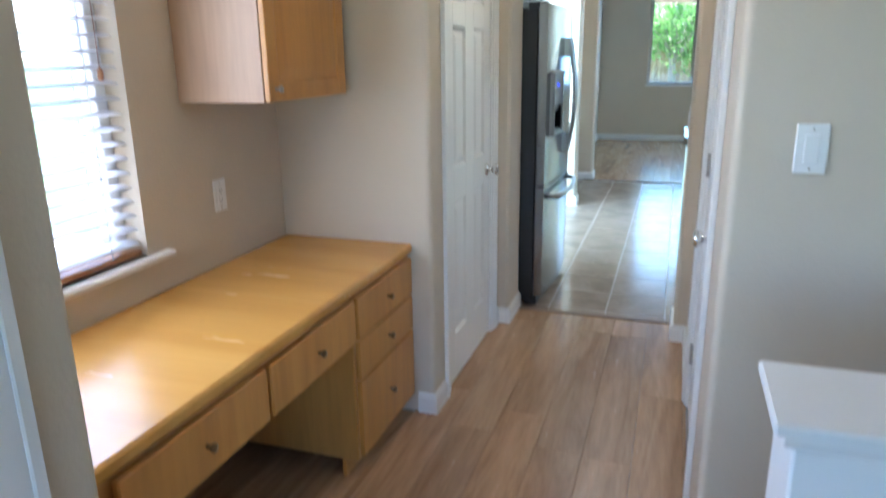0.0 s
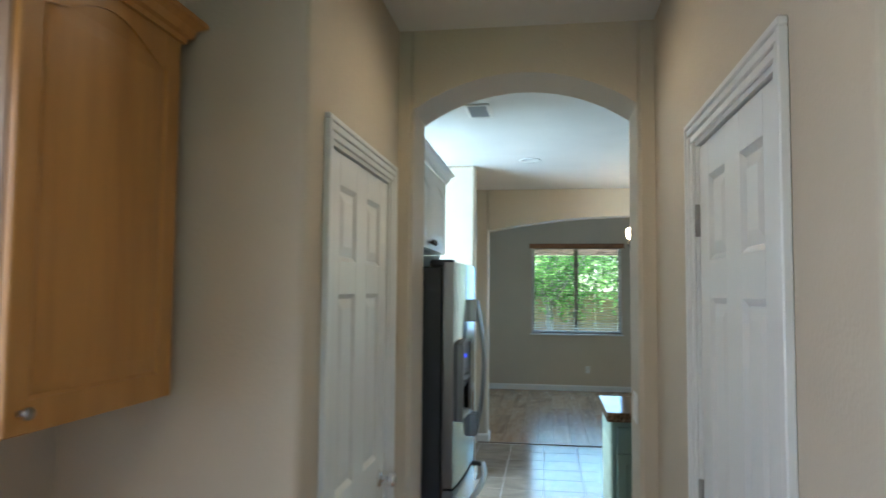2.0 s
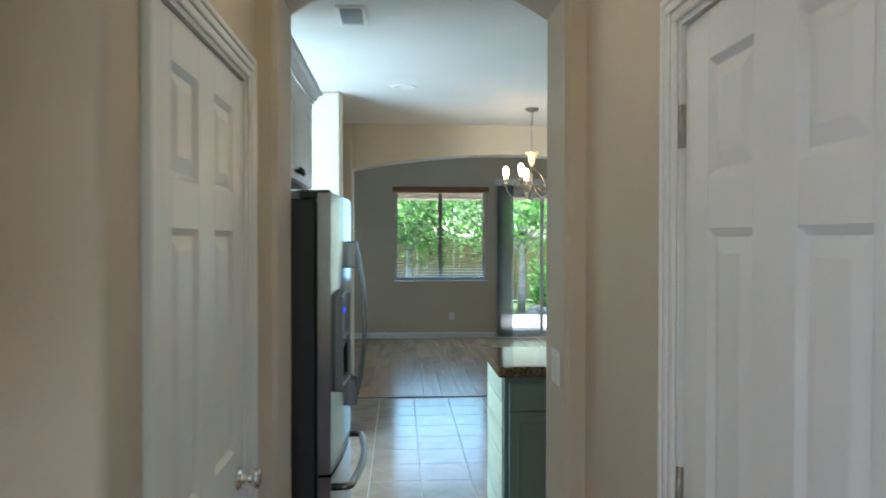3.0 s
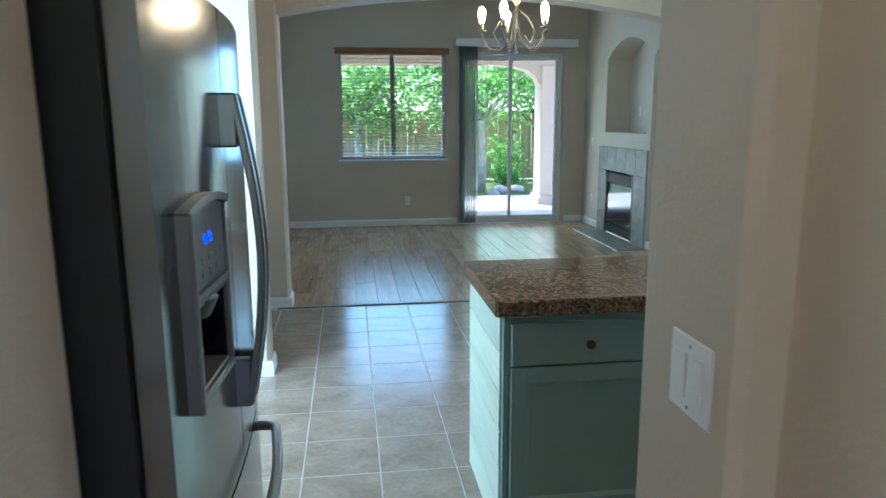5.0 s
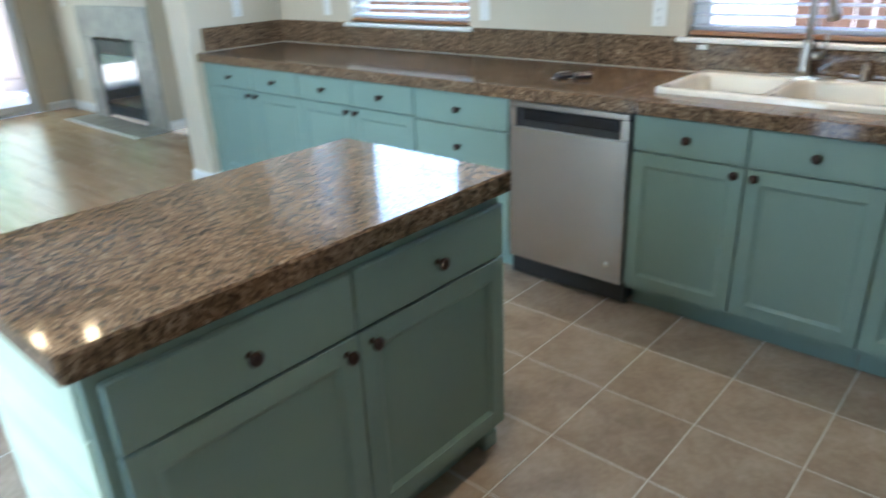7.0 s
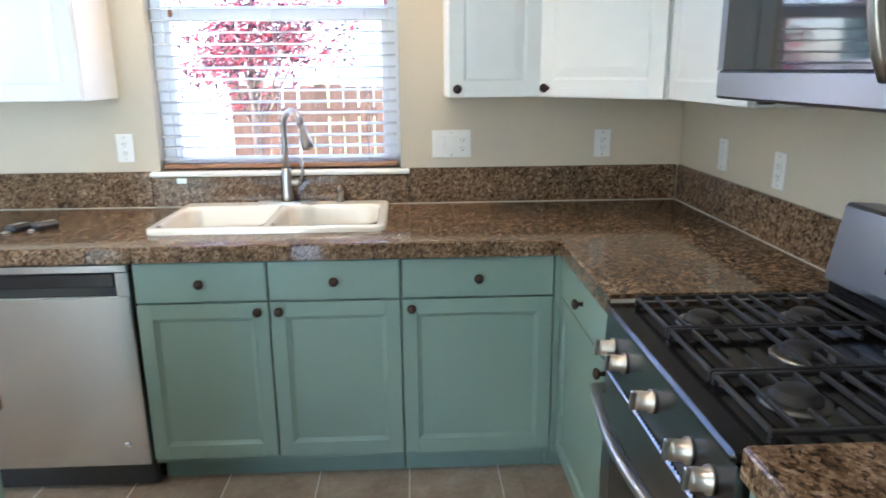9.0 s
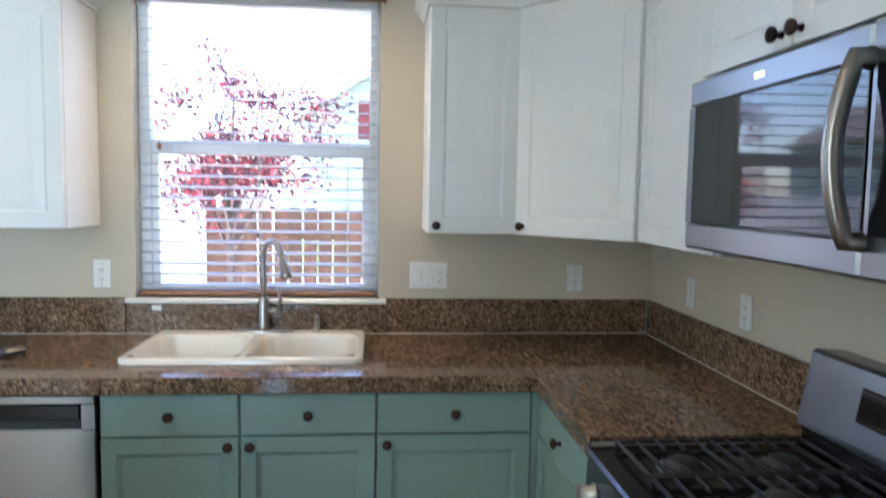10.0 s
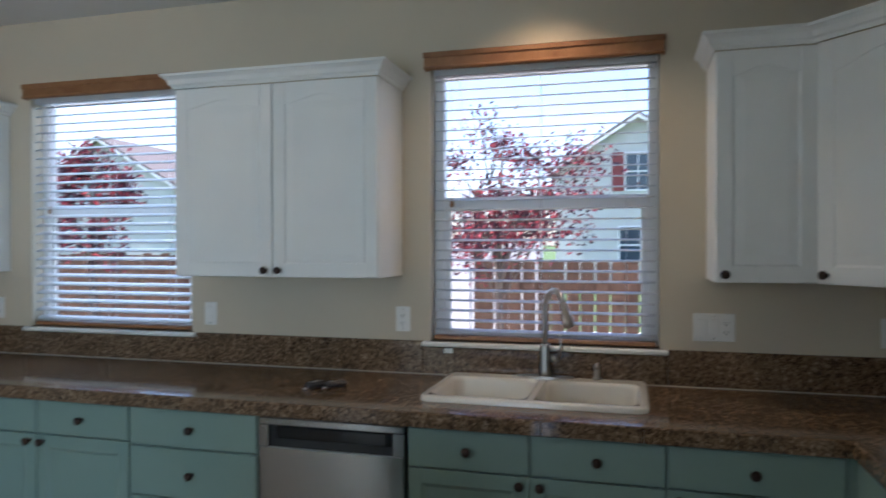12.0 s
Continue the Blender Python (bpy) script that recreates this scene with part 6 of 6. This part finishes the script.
def tree(x, y, trunk_h, crown_c, crown_r, leaves, leaf_size, leaf_mat, bark_mat, seed, label, r0=0.09, limbs=9, spread=0.17):
    rng = np.random.RandomState(seed)
    t = empty("tree", pose(x, y, GZ), label, "tree")
    m = Mesh()
    m.tube([(0, 0, 0), (0.03, 0.02, trunk_h * 0.5), (0, 0.03, trunk_h), (0.05, 0.0, crown_c[2] + crown_r[2] * 0.5)], [r0, r0 * 0.8, r0 * 0.65, r0 * 0.2], 9)
    cen, rad = np.array(crown_c), np.array(crown_r)
    tips = []
    for i in range(limbs):
        d = rng.normal(size=3)
        d[2] = d[2] * 0.8 + 0.15
        d /= np.linalg.norm(d)
        tip = cen + d * rad * rng.uniform(0.55, 0.95)
        s = np.array((0, 0.02, trunk_h * rng.uniform(0.75, 1.1)))
        midp = s * 0.5 + tip * 0.5 + np.array((0, 0, 0.12))
        m.tube([tuple(s), tuple(midp), tuple(tip)], [r0 * 0.32, r0 * 0.17, r0 * 0.04], 6)
        tips.append(tip)
        for k in range(3):
            d2 = rng.normal(size=3)
            e = midp * 0.5 + tip * 0.5 + d2 / np.linalg.norm(d2) * rad * 0.35
            m.tube([tuple(midp), tuple(e)], [r0 * 0.15, r0 * 0.03], 5)
            tips.append(e)
    part("trunk", m, bark_mat, t)
    tips = np.array(tips)
    # clumps of leaves gathered about the twig ends, so that gaps stay between them
    pick = rng.randint(0, len(tips), leaves)
    pos = tips[pick] + rng.normal(size=(leaves, 3)) * rad * spread
    a = rng.normal(size=(leaves, 3))
    a /= np.linalg.norm(a, axis=1)[:, None]
    b = np.cross(a, rng.normal(size=(leaves, 3)))
    b /= np.linalg.norm(b, axis=1)[:, None]
    s = (leaf_size * rng.uniform(0.6, 1.3, leaves))[:, None]
    nrm_ = np.cross(a, b)
    v = np.stack([pos - a * s, pos - b * s * 0.5 + nrm_ * s * 0.15, pos + a * s, pos + b * s * 0.5 + nrm_ * s * 0.15], 1).reshape(-1, 3)
    fc = np.arange(leaves * 4).reshape(-1, 4)
    me = bpy.data.meshes.new("crown")
    me.from_pydata(v.tolist(), [], fc.tolist())
    me.materials.append(leaf_mat)
    part("crown", me, None, t)
    return t


tree(2.45, 17.6, 1.6, (0, 0, 2.95), (1.9, 1.5, 1.5), 8000, 0.066, green_leaf, pale_bark, 1, "young green maple with a pale trunk on the lawn", 0.10, 18)
tree(-0.2, 19.2, 1.6, (0, 0, 3.0), (2.3, 1.5, 1.5), 8000, 0.07, green_leaf, pale_bark, 2, "leafy green tree in front of the garden fence", 0.12, 16)
tree(4.4, 19.4, 1.2, (0, 0, 3.3), (1.9, 1.5, 2.0), 5600, 0.07, green_leaf, bark, 3, "leafy green tree near the corner of the fence", 0.11, 14)
tree(-3.4, 22.5, 1.6, (0, 0, 4.2), (2.6, 2.0, 2.6), 3500, 0.10, green_leaf, bark, 8, "tall green tree beyond the fence", 0.15, 14)
tree(6.2, 5.50, 1.35, (0.0, -0.22, 2.2), (0.7, 1.0, 0.66), 5600, 0.027, red_leaf, bark, 4, "purple-leaf plum tree outside the kitchen window", 0.05, 15, 0.12)
tree(6.6, 10.4, 1.3, (0, 0, 2.2), (0.6, 0.55, 0.75), 2400, 0.04, red_leaf, bark, 6, "purple-leaf plum tree further along the side yard", 0.06, 10)


def shrub(x, y, r, seed, label):
    rng = np.random.RandomState(seed)
    s = empty("shrub", pose(x, y, GZ), label, "shrub", "garden shrubs")
    m = Mesh()
    tips = []
    for i in range(14):
        a = rng.uniform(0, 2 * math.pi)
        e = np.array((math.cos(a) * r * rng.uniform(0.2, 0.8), math.sin(a) * r * rng.uniform(0.2, 0.8), r * rng.uniform(0.5, 1.3)))
        m.tube([(0, 0, 0), tuple(e * 0.5 + np.array((0, 0, 0.05))), tuple(e)], [0.012, 0.008, 0.003], 5)
        tips.append(e)
    part("stems", m, bark, s)
    n = 900
    pos = np.array(tips)[rng.randint(0, 14, n)] + rng.normal(size=(n, 3)) * r * 0.2
    pos[:, 2] = np.maximum(pos[:, 2], 0.03)
    v = []
    for p in pos:
        a = rng.normal(size=3)
        a /= np.linalg.norm(a)
        b = np.cross(a, rng.normal(size=3))
        b /= np.linalg.norm(b)
        v += [tuple(p - a * 0.05), tuple(p - b * 0.025), tuple(p + a * 0.05), tuple(p + b * 0.025)]
    me = bpy.data.meshes.new("leaves")
    me.from_pydata(v, [], [tuple(range(4 * i, 4 * i + 4)) for i in range(n)])
    me.materials.append(green_leaf)
    part("leaves", me, None, s)


shrub(3.3, 19.6, 0.75, 11, "round green shrub by the garden fence")
shrub(3.15, 18.4, 0.35, 12, "small green shrub beside the patio")
shrub(1.2, 17.2, 0.4, 13, "small green shrub beside the lawn tree")
stone_m = paint("garden_rock", (0.42, 0.40, 0.37), 0.9, 0.7, 0.25, 5)
rng_ = random.Random(5)
for x, y, r in ((2.55, 16.8, 0.16), (2.8, 17.3, 0.22), (3.2, 17.5, 0.2), (3.6, 17.2, 0.15)):
    prof = [(0.0, -0.1), (r * 0.9, 0.0), (r, r * 0.3), (r * 0.7, r * 0.65), (0.0, r * 0.8)]
    mm = Mesh().lathe(prof, None, 9)
    mm.v = [(a * rng_.uniform(0.85, 1.15), b * rng_.uniform(0.85, 1.15), c) for a, b, c in mm.v]
    o = solid("garden_rock", mm, stone_m, "pale grey garden rock beside the patio", "rock", "garden rocks")
    o.matrix_basis = pose(x, y, GZ)


# ---- neighbour houses ----
siding = paint("pale_siding", (0.55, 0.54, 0.50), 0.8, 0.2, 0.06)
roof_m = paint("roof_shingle", (0.16, 0.13, 0.115), 0.9, 0.9, 0.2, 8)
shutter_m = material("red_shutter", (0.22, 0.035, 0.03), 0.5)
house_glass = material("house_window_glass", (0.05, 0.07, 0.09), 0.06)


def house(m, w, d, h, rise, wins, label):
    """Gable to the front (local -y)."""
    o = empty("neighbour_house", m, label, "house")
    part("wall", Mesh().prism([(0, 0), (w, 0), (w, h), (w / 2, h + rise), (0, h)], 0, d, "y"), siding, o)
    e = 0.35
    sl = rise / (w / 2)
    rf = Mesh()
    for s in (0, 1):
        pts = [(-e, h - e * sl), (w / 2, h + rise), (w / 2, h + rise + 0.14), (-e, h - e * sl + 0.14)]
        if s:
            pts = [(w - a, b) for a, b in pts]
        rf.prism(pts, -e, d + e, "y")
    part("roof", rf, roof_m, o)
    part("barge_board", Mesh().prism([(-e, h - e * sl - 0.10), (w / 2, h + rise - 0.10), (w / 2, h + rise + 0.02), (-e, h - e * sl + 0.02)], -e - 0.03, -e, "y").prism([(w + e, h - e * sl - 0.10), (w / 2, h + rise - 0.10), (w / 2, h + rise + 0.02), (w + e, h - e * sl + 0.02)], -e - 0.03, -e, "y"), vinyl, o)
    for x, z, ww, wh, sh in wins:
        wo = part("window", Mesh().box(x - 0.06, x, -0.05, 0.02, z - 0.06, z + wh + 0.06).box(x + ww, x + ww + 0.06, -0.05, 0.02, z - 0.06, z + wh + 0.06).box(x, x + ww, -0.05, 0.02, z - 0.06, z).box(x, x + ww, -0.05, 0.02, z + wh, z + wh + 0.06).box(x, x + ww, -0.04, 0.0, z + wh / 2 - 0.03, z + wh / 2 + 0.03).box(x + ww / 2 - 0.02, x + ww / 2 + 0.02, -0.04, 0.0, z, z + wh), vinyl, o)
        part("pane", Mesh().box(x, x + ww, -0.02, -0.005, z, z + wh), house_glass, wo)
        if sh:
            for sx in (x - 0.06 - 0.46, x + ww + 0.06):
                part("shutter", Mesh().box(sx, sx + 0.46, -0.05, -0.002, z - 0.05, z + wh + 0.05, 0.01), shutter_m, wo)
    return o


house(pose(28, 7.37, GZ, 0, 0, -90), 6.4, 9.0, 4.64, 2.02, [(2.73, 3.78, 0.94, 1.42, True), (2.5, 0.9, 1.6, 1.4, False)], "pale two-storey neighbour house with red shutters")
house(pose(28, 33.4, GZ, 0, 0, -90), 8.0, 9.0, 4.6, 2.2, [(2.0, 3.0, 1.2, 1.4, False), (4.8, 3.0, 1.2, 1.4, False)], "pale neighbour house with a gable beyond the fence")
house(pose(-12.0, 38, GZ), 10, 9, 3.4, 2.2, [(2, 1, 1.4, 1.3, False), (6, 1, 1.4, 1.3, False)], "neighbour house with a dark roof behind the garden fence")
# ---- floor pieces ----
P, GAP = 0.332, 0.005
tile_me = [Mesh().box(0, P - GAP, 0, P - GAP, -0.006, 0.0, 0.0012).data("tile", floor_tile)]
tx0, ty0 = 0.0475 - 5 * P, 4.8745 - 3 * P
cells = []
for i in range(14):
    for j in range(0, 14):
        x, y = tx0 + P * i, ty0 + P * j
        if x > 2.60 or y > 8.15:
            continue
        cells.append((x, y))
for x, y in cells:
    w_, d_ = P - GAP, min(P - GAP, 8.214 - y)
    me = tile_me[0] if d_ > P - GAP - 1e-4 else Mesh().box(0, w_, 0, d_, -0.006, 0.0, 0.0012).data("tile", floor_tile)
    piece("tile", me, floor_kitchen, pose(x, y, 0))
d0 = ty0 - GAP - (TILE0 + 0.004)
row = Mesh().box(0, P - GAP, 0, d0, -0.006, 0.0, 0.0012).data("tile", floor_tile)
for i in range(14):
    if tx0 + P * i < 0.3:
        piece("tile", row, floor_kitchen, pose(tx0 + P * i, TILE0 + 0.004, 0))
    else:
        piece("tile", tile_me[0], floor_kitchen, pose(tx0 + P * i, ty0 - P, 0))
far_tiles = Mesh()
for i in range(1, 9):
    for j in range(0, 13):
        far_tiles.box(tx0 - P * i, tx0 - P * i + P - GAP, ty0 + P * j, ty0 + P * j + P - GAP, -0.006, 0.0, 0.0012)
tagged(part("tiles", far_tiles, floor_tile, floor_kitchen), "beige floor tiles of the breakfast area", "", "", "stuff")


def planks(parent, x0, x1, y0, y1, seed, pw=0.182, length=1.22):
    rng = random.Random(seed)
    g = 0.0012
    full = Mesh().box(0, pw - g, 0, length - g, -0.012, 0.0, 0.0012).data("plank", plank_wood)
    i = 0
    x = x0
    while x < x1 - 0.01:
        w_ = min(pw, x1 - x)
        y = y0 - rng.uniform(0.1, length - 0.1)
        while y < y1 - 0.01:
            a, b = max(y, y0), min(y + length, y1)
            if b - a > 0.02:
                if w_ > pw - 1e-4 and b - a > length - 1e-4:
                    me = full
                else:
                    me = Mesh().box(0, w_ - g, 0, b - a - g, -0.012, 0.0, 0.0012).data("plank", plank_wood)
                piece("plank", me, parent, pose(x, a, 0))
            y += length
        x += pw


planks(floor_hall, -0.95, XR, 0.6, TILE0 - 0.018, 3)
planks(floor_hall, -1.52, -0.95, 0.6, 2.44, 4)
planks(floor_hall, XR, 2.1, -1.2, 1.73, 5)
planks(floor_hall, -2.1, XR, -1.2, 0.6, 6)
planks(floor_living, -1.27, 2.93, 8.256, FARY, 7)
